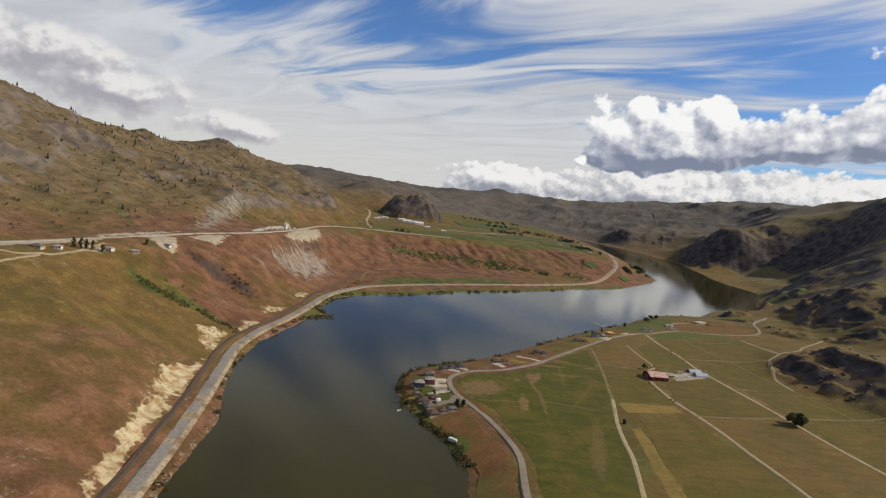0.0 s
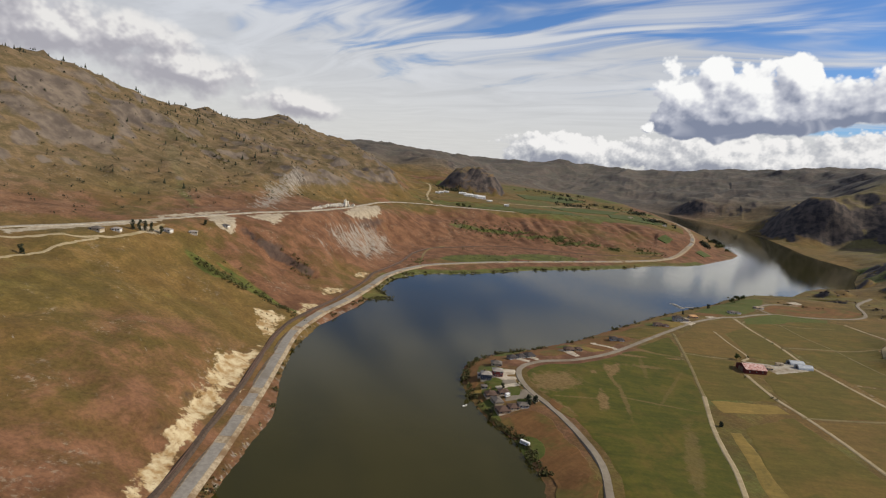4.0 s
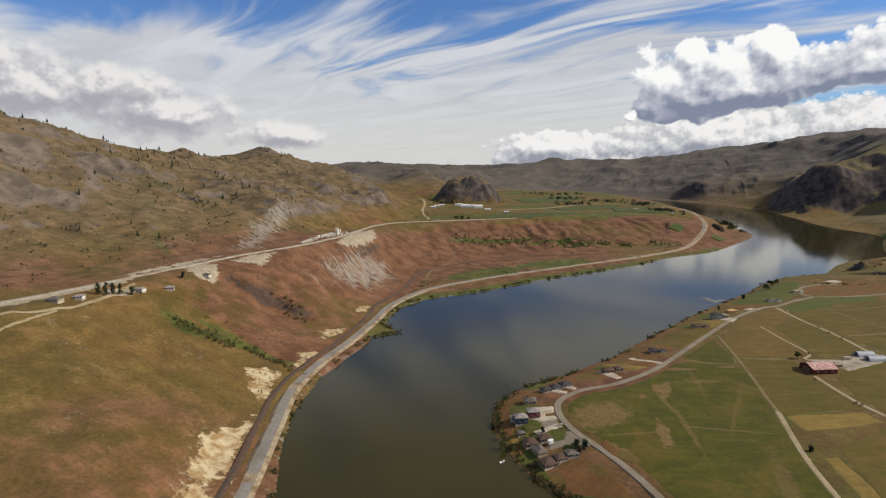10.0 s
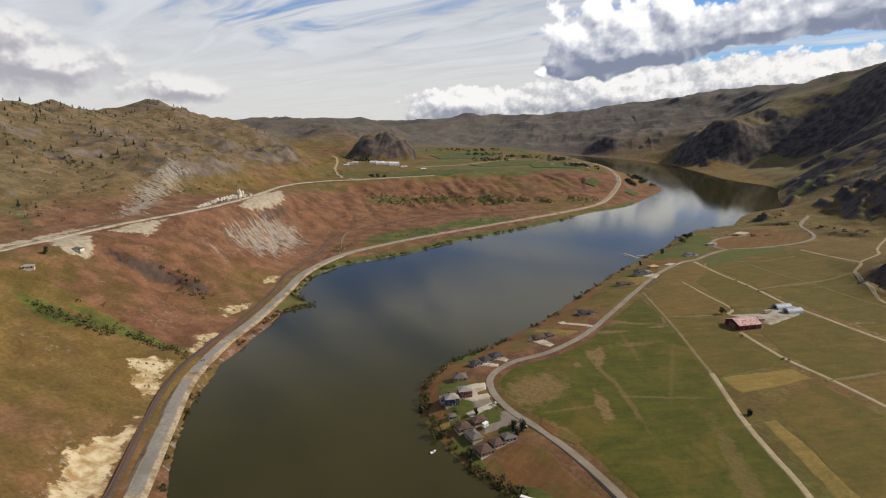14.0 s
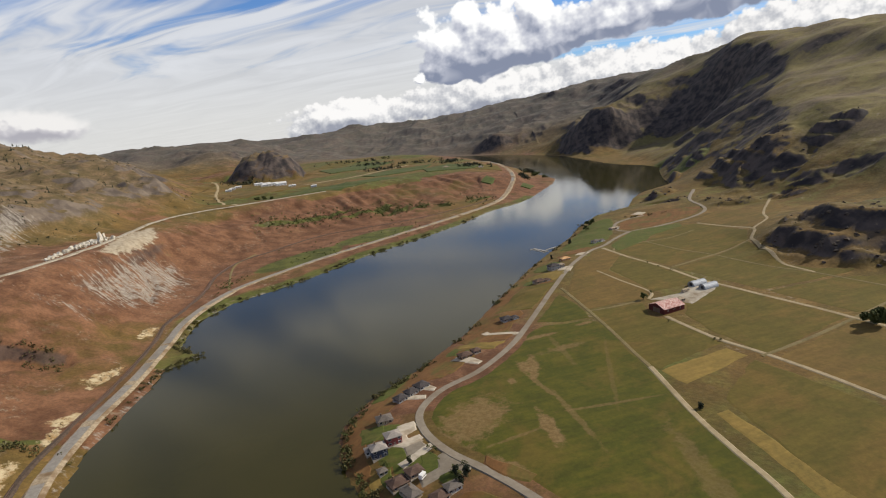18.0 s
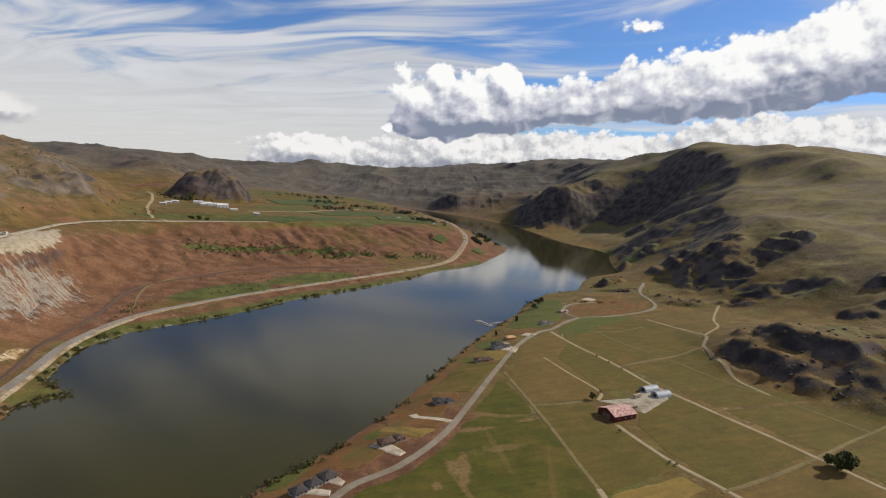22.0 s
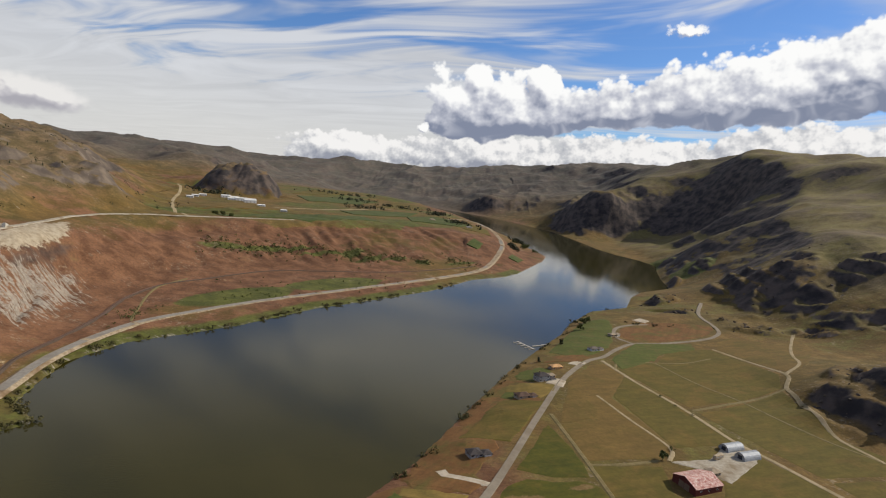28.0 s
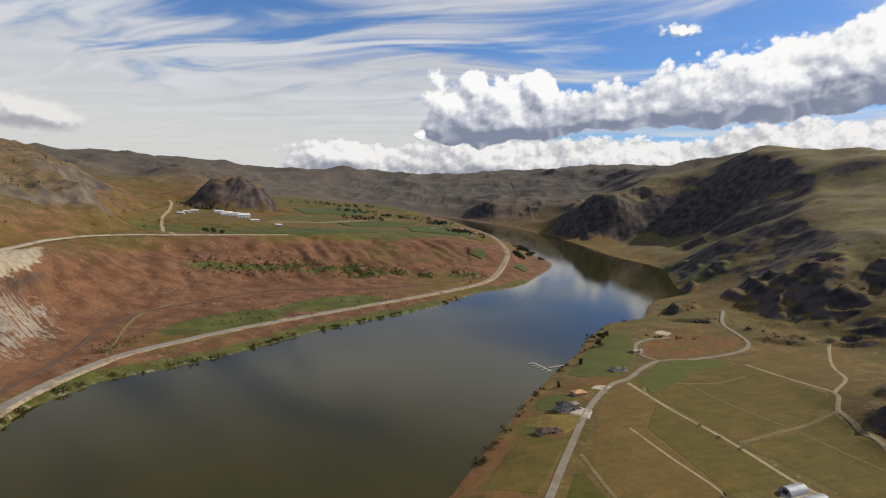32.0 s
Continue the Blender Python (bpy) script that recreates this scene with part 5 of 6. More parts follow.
broad_tree(214, 627, 13.0, 8.5, "large round green tree beside the farm track", 1500)
broad_tree(75, 735, 8.0, 3.6, "dark dense tree at the corner of the barn", 700)
for x, y, h, s, label in [(-568, 493, 12, 3.6, "tall dark tree by the hillside farmstead"), (-565, 499, 13, 3.8, "tall dark tree by the hillside farmstead"), (-563, 505, 13, 3.8, "tall dark tree by the hillside farmstead"), (-560, 511, 12, 3.4, "tall dark tree by the hillside farmstead"), (-556, 520, 9, 3.4, "dark tree by the hillside farmstead"),
                          (-560, 590, 8, 3.0, "dark tree beside the bench road"), (-540, 360, 9, 3.6, "lone dark tree by the bench track"), (-104, 492, 6, 3.0, "garden tree beside a driveway"), (-98, 490, 7, 3.2, "garden tree beside a driveway"), (-101, 484, 6, 3.0, "garden tree beside a house"), (-131, 508, 5, 2.4, "small leafy garden tree by a lawn"), (-128, 466, 6, 3.2, "dark tree behind a house"),
                          (46, 536, 4, 2.6, "dark round bush beside the field track"), (112, 1128, 9, 5, "dark tree on the north shore"), (120, 1140, 9, 5, "dark tree on the north shore"), (100, 1096, 8, 4.5, "dark tree on the north shore"), (60, 1020, 8, 3.2, "narrow tree by the dock"), (22, 946, 6, 2.6, "small tree beside new houses"),
                          (-560, 1500, 8, 6, "dark tree on the plateau rim"), (-540, 1490, 8, 6, "dark tree on the plateau rim"), (-520, 1482, 7, 6, "dark tree on the plateau rim"), (150, 1850, 9, 8, "dark tree on the far cape"), (128, 1900, 10, 8, "dark tree on the far cape"), (140, 1960, 10, 8, "dark tree on the far cape"), (110, 1990, 9, 7, "dark tree on the far cape")]:
    broad_tree(x, y, h, s, label, 620, s < 4)

for x, y, h, s, label in [
    (-174.0, 561.0, 6, 3, "leafy green tree on the lake bank"),
    (-177.0, 550.0, 5, 2.8, "leafy green tree on the lake bank"),
    (-160.0, 499.0, 7, 3.4, "round green tree at the water's edge"),
    (-156.0, 487.0, 7, 3.4, "round green tree at the water's edge"),
    (-175.0, 532.0, 5, 2.6, "leafy green tree on the lake bank"),
    (-170.0, 573.0, 4, 2.2, "small bush on the lake bank"),
    (-121.0, 519.0, 2.6, 1.4, "small dark clipped bush by a drive"),
    (-118.0, 517.0, 2.6, 1.4, "small dark clipped bush by a drive"),
    (-116.0, 515.0, 2.6, 1.4, "small dark clipped bush by a drive"),
    (-105.0, 494.0, 5, 3, "dark garden tree beside the lane"),
    (-100.0, 499.0, 3, 1.6, "small dark bush beside the lane"),
    (-141.0, 496.0, 5, 2.6, "dark garden tree behind a brown roof"),
    (-146.0, 509.0, 4, 2.2, "dark garden tree on a lawn"),
]:
    broad_tree(x, y, h, s, label, 220)

for x, y in [(119, 858), (124, 837), (132, 820), (88, 754), (77, 675), (96, 631), (99, 628), (88, 751)]:
    broad_tree(x, y, 2.6, 1.6, "small dark round bush beside a farm track", 150)

pines = []
for k in range(3):
    root = new("pine_tree")
    mesh_object("trunk", *trunk_mesh(7 + k, 0.25, 0, draw), BARK, root)
    mesh_object("crown", *pine_meshes(8 + 1.5 * k, draw), NEEDLE, root)
    pines.append(tagged(root, "dark pine on the dry western hillside", "tree", "pines on the western hills"))
ridge = dense(FORM[9], 12)
ridge = ridge[(ridge[:, 1] > 620) & (ridge[:, 1] < 1850)]
spots = [(ridge[k][0] + dice.gauss(2, 16), ridge[k][1] + dice.gauss(0, 12)) for k in (dice.randrange(len(ridge)) for _ in range(150))]
for cx, cy, spread, count in [(-1023, 1004, 26, 12), (-951, 1068, 12, 6), (-870, 1028, 10, 5), (-1032, 967, 14, 5), (-1062, 1085, 20, 8), (-1137, 1305, 16, 6), (-1057, 1472, 30, 10), (-794, 1244, 40, 6), (-808, 645, 10, 4), (-720, 700, 20, 4), (-900, 850, 24, 6), (-790, 960, 22, 6)]:
    spots += [(cx + dice.gauss(0, spread), cy + dice.gauss(0, spread)) for _ in range(count)]
for cx, cy, rx, ry, turn in CRAGS[1:2] + CRAGS[4:11]:
    for _ in range(10):
        spots.append((cx + dice.gauss(0, rx * 0.55), cy + dice.gauss(0, rx * 0.45)))
spots += [(dice.uniform(-1100, -720), dice.uniform(650, 1500)) for _ in range(30)]
pz = height(np.array([s[0] for s in spots]), np.array([s[1] for s in spots]))[0]
for k, (x, y) in enumerate(spots):
    m = pose(x, y, pz[k] - 0.3, 0, 0, dice.uniform(0, 360)) @ Matrix.Scale(dice.uniform(0.55, 1.1), 4)
    if k < 3:
        pines[k].matrix_world = m
    else:
        copy_thing(pines[k % 3], m)

shrubs = []
for k in range(5):
    lumps = [(draw.normal() * 1.1, draw.normal() * 1.1, draw.uniform(0.3, 1.5), draw.uniform(0.7, 1.3)) for _ in range(6)]
    shrubs.append(tagged(mesh_object("shrub", *leaf_cloud(110, lumps, 0.42, draw), SHRUB), "dark leafy shrub on the lake bank", "shrub", "shrubs along the shore"))
places = []
for line, lo, hi, count, out in ((SHORE_E, 400, 660, 120, 1), (SHORE_E, 660, 1300, 46, 1), (SHORE_W, 640, 1350, 95, -1), (SHORE_W, 200, 640, 22, -1), (SHORE_W, 690, 745, 18, -1)):
    p = dense(line, 4)
    p = p[(p[:, 1] > lo) & (p[:, 1] < hi)]
    for _ in range(count):
        q = p[dice.randrange(len(p))]
        places.append((q[0] + out * dice.uniform(0.5, 6.5), q[1] + dice.uniform(-2, 2)))
places += [(208 + 26 * dice.gauss(0, 1), 1140 + 8 * dice.gauss(0, 1)) for _ in range(9)]
sz = height(np.array([s[0] for s in places]), np.array([s[1] for s in places]))[0]
for k, (x, y) in enumerate(places):
    if sz[k] < 0.1:
        continue
    m = pose(x, y, sz[k] - 0.2, 0, 0, dice.uniform(0, 360)) @ Matrix.Scale(dice.uniform(0.7, 1.5), 4)
    if k < 5:
        shrubs[k].matrix_world = m
    else:
        copy_thing(shrubs[k % 5], m)


def brush(name, label, spots, size, count, mat):
    """Uncountable brush: many leaf clumps joined into one sheet."""
    p = np.array(spots)
    z = height(p[:, 0], p[:, 1])[0]
    lumps = np.c_[p, z + size * 0.4, np.full(len(p), size)]
    mesh_object(name, *leaf_cloud(count, lumps, size * 0.42, draw), mat, label=label, category="brush", kind="stuff")


def scattered(blobs, per, rng=dice):
    return [(cx + rng.gauss(0, 0.5) * rx * math.cos(radians(t)) - rng.gauss(0, 0.5) * ry * math.sin(radians(t)), cy + rng.gauss(0, 0.5) * rx * math.sin(radians(t)) + rng.gauss(0, 0.5) * ry * math.cos(radians(t))) for cx, cy, rx, ry, t in blobs for _ in range(per)]


brush("bluff_brush", "dark green brush in the gullies of the red bluff", scattered(GREENS, 60), 2.5, 8000, LEAF)
brush("gully_brush", "green brush filling a hillside gully", scattered([(-405, 550, 24, 5, 5), (-440, 550, 40, 5, -20), (-495, 528, 24, 7, 5), (-465, 534, 24, 6, -15), (-900, 900, 60, 8, 10), (-850, 905, 50, 6, 10), (-484, 676, 30, 3, 150)], 26), 2.4, 3000, SHRUB)
brush("meadow_brush", "low green brush on the riverside meadow", scattered([(-330, 1110, 100, 20, 52), (-200, 1240, 110, 20, 50), (-420, 960, 40, 15, 80)], 45), 1.7, 1800, LEAF)
brush("hillside_brush", "scattered dark brush on the dry hillsides", [(dice.uniform(-1150, -640), dice.uniform(450, 1650)) for _ in range(700)], 2.8, 6500, NEEDLE)
brush("plateau_trees", "dark tree belts between plateau orchards", scattered([(-330, 2060, 90, 14, 30), (-260, 2240, 110, 16, 20), (-420, 2330, 110, 14, 30), (-60, 1900, 60, 14, 30), (-520, 2560, 140, 18, 20), (-120, 2060, 60, 20, 60), (-760, 1940, 60, 10, 40), (136, 2090, 22, 60, 10), (84, 1800, 14, 30, 0)], 34), 7.0, 3600, NEEDLE)

# ---------------------------------------------------------------- houses
WALLS = {k: material(k + " siding", two_tone(a, b, 2.0), 0.85) for k, a, b in [
    ("tan", (0.36, 0.29, 0.20), (0.42, 0.34, 0.24)), ("grey", (0.30, 0.30, 0.29), (0.36, 0.36, 0.35)), ("maroon", (0.22, 0.05, 0.045), (0.27, 0.07, 0.06)), ("navy", (0.045, 0.055, 0.085), (0.06, 0.07, 0.10)), ("white", (0.68, 0.67, 0.64), (0.74, 0.73, 0.70)), ("brown", (0.17, 0.115, 0.075), (0.21, 0.14, 0.09)), ("timber", (0.52, 0.28, 0.12), (0.60, 0.36, 0.17))]}
ROOFS = {k: material(k + " shingles", two_tone(a, b, 0.8, c=tuple(v * 0.75 for v in a), size2=4.0), 0.9) for k, a, b in [
    ("slate", (0.048, 0.042, 0.042), (0.070, 0.060, 0.058)), ("brown", (0.092, 0.055, 0.040), (0.120, 0.078, 0.058)), ("grey", (0.125, 0.105, 0.088), (0.160, 0.138, 0.118)), ("pale", (0.26, 0.23, 0.20), (0.32, 0.285, 0.25)), ("timber", (0.55, 0.30, 0.13), (0.62, 0.38, 0.19)), ("tan", (0.30, 0.24, 0.17), (0.36, 0.29, 0.21))]}
TRIM = material("white trim", two_tone((0.68, 0.67, 0.64), (0.74, 0.73, 0.71), 1.0), 0.6)
PANE = material("dark window glass", lambda n, p: (0.03, 0.035, 0.045), 0.08, spec=0.6)


def box(x0, y0, z0, x1, y1, z1):
    v = [(x0, y0, z0), (x1, y0, z0), (x1, y1, z0), (x0, y1, z0), (x0, y0, z1), (x1, y0, z1), (x1, y1, z1), (x0, y1, z1)]
    return v, [(0, 3, 2, 1), (4, 5, 6, 7), (0, 1, 5, 4), (1, 2, 6, 5), (2, 3, 7, 6), (3, 0, 4, 7)]


def hip(x0, y0, x1, y1, z, rise, over, gable=False):
    """A hipped or gabled roof with eaves, about 0.25 m thick at its edge."""
    x0, y0, x1, y1 = x0 - over, y0 - over, x1 + over, y1 + over
    w, d = x1 - x0, y1 - y0
    k = 0.0 if gable else min(w, d) / 2
    if w >= d:
        r = [(x0 + k, (y0 + y1) / 2, z + rise), (x1 - k, (y0 + y1) / 2, z + rise)]
        top = [(4, 5, 9, 8), (5, 6, 9), (6, 7, 8, 9), (7, 4, 8)]
    else:
        r = [((x0 + x1) / 2, y0 + k, z + rise), ((x0 + x1) / 2, y1 - k, z + rise)]
        top = [(4, 5, 8), (5, 6, 9, 8), (6, 7, 9), (7, 4, 8, 9)]
    v = [(x0, y0, z - 0.25), (x1, y0, z - 0.25), (x1, y1, z - 0.25), (x0, y1, z - 0.25), (x0, y0, z), (x1, y0, z), (x1, y1, z), (x0, y1, z)] + r
    return v, [(0, 3, 2, 1), (0, 1, 5, 4), (1, 2, 6, 5), (2, 3, 7, 6), (3, 0, 4, 7)] + top


def add_window(parent, x, y, z, w, h, side):
    """A framed window on a wall that faces side: 'x-', 'x+', 'y-' or 'y+'."""
    s = 0.06 if side[1] == "+" else -0.06
    if side[0] == "y":
        f = mesh_object("window", *box(x - w / 2 - 0.12, min(y, y + s), z - 0.12, x + w / 2 + 0.12, max(y, y + s), z + h + 0.12), TRIM, parent)
        mesh_object("pane", *box(x - w / 2, min(y + s, y + 1.5 * s), z, x + w / 2, max(y + s, y + 1.5 * s), z + h), PANE, f)
    else:
        f = mesh_object("window", *box(min(x, x + s), y - w / 2 - 0.12, z - 0.12, max(x, x + s), y + w / 2 + 0.12, z + h + 0.12), TRIM, parent)
        mesh_object("pane", *box(min(x + s, x + 1.5 * s), y - w / 2, z, max(x + s, x + 1.5 * s), y + w / 2, z + h), PANE, f)


def house(x, y, turn, w, d, floors, wall, roof, label, garage=True, chimney=False, name="house"):
    root = tagged(new(name), label, "house")
    root.matrix_world = pose(x, y, ground_z(x, y) + 0.1, 0, 0, turn)
    w, d = w * 1.04, d * 1.04
    h = 2.8 * floors
    W, R = WALLS[wall], ROOFS[roof]
    mesh_object("foundation", *box(-w / 2 - 0.1, -d / 2 - 0.1, -1.6, w / 2 + 0.1, d / 2 + 0.1, 0.3), PAVING, root)
    mesh_object("wall", *box(-w / 2, -d / 2, 0.3, w / 2, d / 2, h), W, root)
    mesh_object("roof", *hip(-w / 2, -d / 2, w / 2, d / 2, h, min(w, d) * 0.26, 0.6), R, root)
    door = mesh_object("door", *box(-0.5, -d / 2 - 0.07, 0.3, 0.5, -d / 2, 2.4), TRIM, root)
    mesh_object("door_panel", *box(-0.42, -d / 2 - 0.1, 0.4, 0.42, -d / 2 - 0.07, 2.3), WALLS["brown"], door)
    for f in range(floors):
        z = 1.1 + 2.8 * f
        for k in (-0.32, 0.32):
            add_window(root, k * w, -d / 2, z, 1.7, 1.3, "y-")
            add_window(root, k * w, d / 2, z, 1.9, 1.4, "y+")
        add_window(root, -w / 2, 0.1 * d, z, 1.5, 1.3, "x-")
    if garage:
        g = d * 0.62
        mesh_object("garage", *box(w / 2, -d / 2 - 1.2, -1.2, w / 2 + 6.2, -d / 2 + g, 2.9), W, root)
        mesh_object("garage_roof", *hip(w / 2 - 0.5, -d / 2 - 1.2, w / 2 + 6.2, -d / 2 + g, 2.9, 1.6, 0.5), R, root)
        mesh_object("garage_door", *box(w / 2 + 0.8, -d / 2 - 1.28, 0.1, w / 2 + 5.4, -d / 2 - 1.2, 2.4), TRIM, root)
    if chimney:
        mesh_object("chimney", *box(-w * 0.22, 0.4, h, -w * 0.22 + 0.8, 1.2, h + min(w, d) * 0.26 + 1.1), WALLS["brown"], root)
    return root


for row in [
    (-152, 556, 20, 9.5, 8, 1, "tan", "grey", "grey-roofed tan house on the point", False, True),
    (-143, 529, 24, 9, 7.5, 2, "maroon", "pale", "maroon two-storey house with pale grey roof", False, False),
    (-151, 520, 24, 9, 8, 2, "navy", "pale", "dark blue two-storey house with pale roof", False, True),
    (-157, 523, 24, 5, 5, 1, "white", "pale", "small white annex beside a blue house", False, False),
    (-147, 504, 30, 4.5, 4, 1, "grey", "grey", "small grey shed on a lawn", False, False),
    (-137, 493, 35, 10, 8, 1, "brown", "brown", "brown-roofed house by the water", False, True),
    (-128, 499, 35, 8.5, 7, 1, "brown", "brown", "brown house beside a pale drive", False, False),
    (-129, 484, -50, 11, 7, 1, "tan", "grey", "long tan house with grey roof", False, True),
    (-120, 471, 40, 10, 9, 1, "brown", "brown", "large brown house at the lot's edge", False, False),
    (-113, 477, 40, 8, 7, 1, "tan", "brown", "tan house with brown roof", False, False),
    (-106, 482, 30, 8, 6, 1, "grey", "grey", "grey house among garden trees", False, False),
    (-144, 584, 45, 8, 7, 1, "grey", "slate", "grey house with dark slate roof by the shore", False, False),
    (-137, 592, 45, 8, 7, 1, "grey", "slate", "low grey house with slate roof", False, True),
    (-130, 600, 45, 9, 8, 1, "grey", "slate", "dark slate-roofed house above its drive", False, False),
    (-97, 646, 30, 10, 7, 1, "brown", "brown", "dark brown house beside a parking pad", False, False),
    (-88, 652, 30, 6.5, 6, 1, "tan", "brown", "small tan house with brown roof", False, False),
    (-57, 722, 22, 9, 8, 1, "grey", "slate", "dark slate-roofed house on a brown lot", True, False),
    (-10, 835, 25, 12, 8, 1, "tan", "brown", "tan house with brown roof on a straw lot", True, False),
    (14, 881, 25, 12, 9, 2, "grey", "slate", "large grey house with slate roof", True, True),
    (24, 890, 25, 7, 6, 1, "timber", "tan", "half-built house with raw timber walls", False, False),
    (35, 921, 25, 12, 7, 1, "timber", "timber", "orange timber-framed house under construction", False, False),
    (92, 995, 30, 11, 7, 1, "white", "grey", "white house with grey roof by the lawn", True, False),
    (134, 1066, 35, 9, 6, 1, "tan", "tan", "tan house at the corner of the loop road", True, False),
    (-570, 452, 20, 11, 8, 1, "tan", "grey", "tan farmhouse on the hillside bench", False, False),
    (-566, 472, 30, 8, 6, 1, "white", "pale", "white outbuilding of the hillside farm", False, False),
    (-560, 533, 10, 10, 6, 1, "white", "pale", "white farm building beside tall trees", False, False),
    (-548, 560, 40, 9, 6, 1, "tan", "pale", "pale farm shed on the bench", False, False),
    (-556, 622, 10, 9, 6, 1, "white", "grey", "white shed beside the gravel pit", False, False),
    (-130, 1880, 20, 14, 10, 1, "tan", "tan", "tan farmhouse on the plateau", False, False),
    (-30, 1850, 20, 12, 9, 1, "white", "pale", "white farmhouse above the river road", False, False),
    (40, 2010, 10, 14, 10, 1, "white", "grey", "white house near the far cape", False, False),
]:
    house(*row)


# ---------------------------------------------------------------- farmyard
def rust_paint(n, pos):
    g = n.noise(pos, 0.55, 4.0, 0.65)
    col = n.mix(n.ramp(g, 0.38, 0.52), (0.30, 0.10, 0.085), (0.52, 0.30, 0.26))
    return n.mix(n.ramp(n.noise(pos, 0.9, 3.0), 0.55, 0.62), col, (0.66, 0.58, 0.52))


RUST_ROOF = material("faded red patched roofing", rust_paint, 0.8)
BARN_RED = material("dark red barn boards", two_tone((0.10, 0.025, 0.02), (0.14, 0.035, 0.028), 0.8), 0.9)
ZINC = material("blue-grey corrugated steel", two_tone((0.27, 0.29, 0.32), (0.36, 0.38, 0.41), 2.5), 0.6, metal=0.2)


def barn(x, y, turn, w, d, eave, rise, label):
    root = tagged(new("barn"), label, "barn")
    root.matrix_world = pose(x, y, ground_z(x, y), 0, 0, turn)
    mesh_object("wall", [(-w / 2, -d / 2, -1), (w / 2, -d / 2, -1), (w / 2, d / 2, -1), (-w / 2, d / 2, -1), (-w / 2, -d / 2, eave), (w / 2, -d / 2, eave), (w / 2, d / 2, eave), (-w / 2, d / 2, eave), (-w / 2, 0, eave + rise), (w / 2, 0, eave + rise)],
                [(0, 1, 5, 4), (2, 3, 7, 6), (1, 2, 6, 9, 5), (3, 0, 4, 8, 7)], BARN_RED, root)
    for s in (-1, 1):
        n = 13
        for k in range(n):
            a, b = -w / 2 - 0.5 + (w + 1) * k / n, -w / 2 - 0.5 + (w + 1) * (k + 1) / n - 0.06
            zz = eave - 0.35
            v = [(a, s * (d / 2 + 0.6), zz), (b, s * (d / 2 + 0.6), zz), (b, 0, eave + rise + 0.12), (a, 0, eave + rise + 0.12)]
            v += [(p[0], p[1], p[2] + 0.12) for p in v]
            mesh_object("roof_panel", v, [(0, 1, 2, 3), (4, 7, 6, 5), (0, 4, 5, 1), (1, 5, 6, 2), (3, 2, 6, 7), (0, 3, 7, 4)], RUST_ROOF, root)
    for s in (-1, 1):
        mesh_object("door", *box(-w / 2 - 0.1, s * 2.2 - 2.0, 0, -w / 2, s * 2.2 + 2.0, 4.2), WALLS["brown"], root)
        for k in range(3):
            add_window(root, (k - 1) * w * 0.3, s * d / 2, 2.0, 1.4, 1.0, "y+" if s > 0 else "y-")
    return root


def arched_shed(x, y, turn, length, width, label):
    """A half-round steel shed: ribs of corrugated sheet between two end walls."""
    root = tagged(new("arched_shed"), label, "shed", "steel sheds")
    root.matrix_world = pose(x, y, ground_z(x, y), 0, 0, turn)
    n = 8
    for k in range(n):
        a, b = -length / 2 + length * k / n, -length / 2 + length * (k + 1) / n - 0.05
        v = []
        for q in (width / 2, width / 2 - 0.15):
            for xx in (a, b):
                v += [(xx, q * math.cos(t * math.pi / 12), 0.2 + 1.05 * q * math.sin(t * math.pi / 12)) for t in range(13)]
        f = [(t, t + 1, 14 + t, 13 + t) for t in range(12)] + [(26 + t, 39 + t, 40 + t, 27 + t) for t in range(12)] + [(t, 26 + t, 27 + t, t + 1) for t in range(12)] + [(13 + t, 14 + t, 40 + t, 39 + t) for t in range(12)]
        mesh_object("roof_panel", v, f, ZINC, root)
    for s in (-1, 1):
        x0 = s * (length / 2 - 0.3)
        v = [(x0, 0.47 * width * math.cos(t * math.pi / 12), 0.2 + 0.49 * width * math.sin(t * math.pi / 12)) for t in range(13)]
        v += [(x0 + s * 0.12, p[1], p[2]) for p in v]
        end = mesh_object("end_wall", v, [tuple(range(13)), tuple(range(25, 12, -1))] + [(t, t + 1, t + 14, t + 13) for t in range(12)], WALLS["grey"], root)
        mesh_object("door", *box(min(x0 + s * 0.12, x0 + s * 0.2), -1.8, 0.1, max(x0 + s * 0.12, x0 + s * 0.2), 1.8, 3.2), PANE, end)
    return root


barn(86, 705, 24, 23, 19, 5.0, 3.2, "large dark red barn with faded pink patched roof")
house(104, 722, 24, 8, 6, 1, "tan", "tan", "low tan farm annex beside the barn", False, False, "farm_annex")
arched_shed(137, 763, 24, 17, 9, "half-round blue-grey steel shed on the farmyard")
arched_shed(143, 751, 24, 17, 9, "half-round blue-grey steel shed beside its twin")


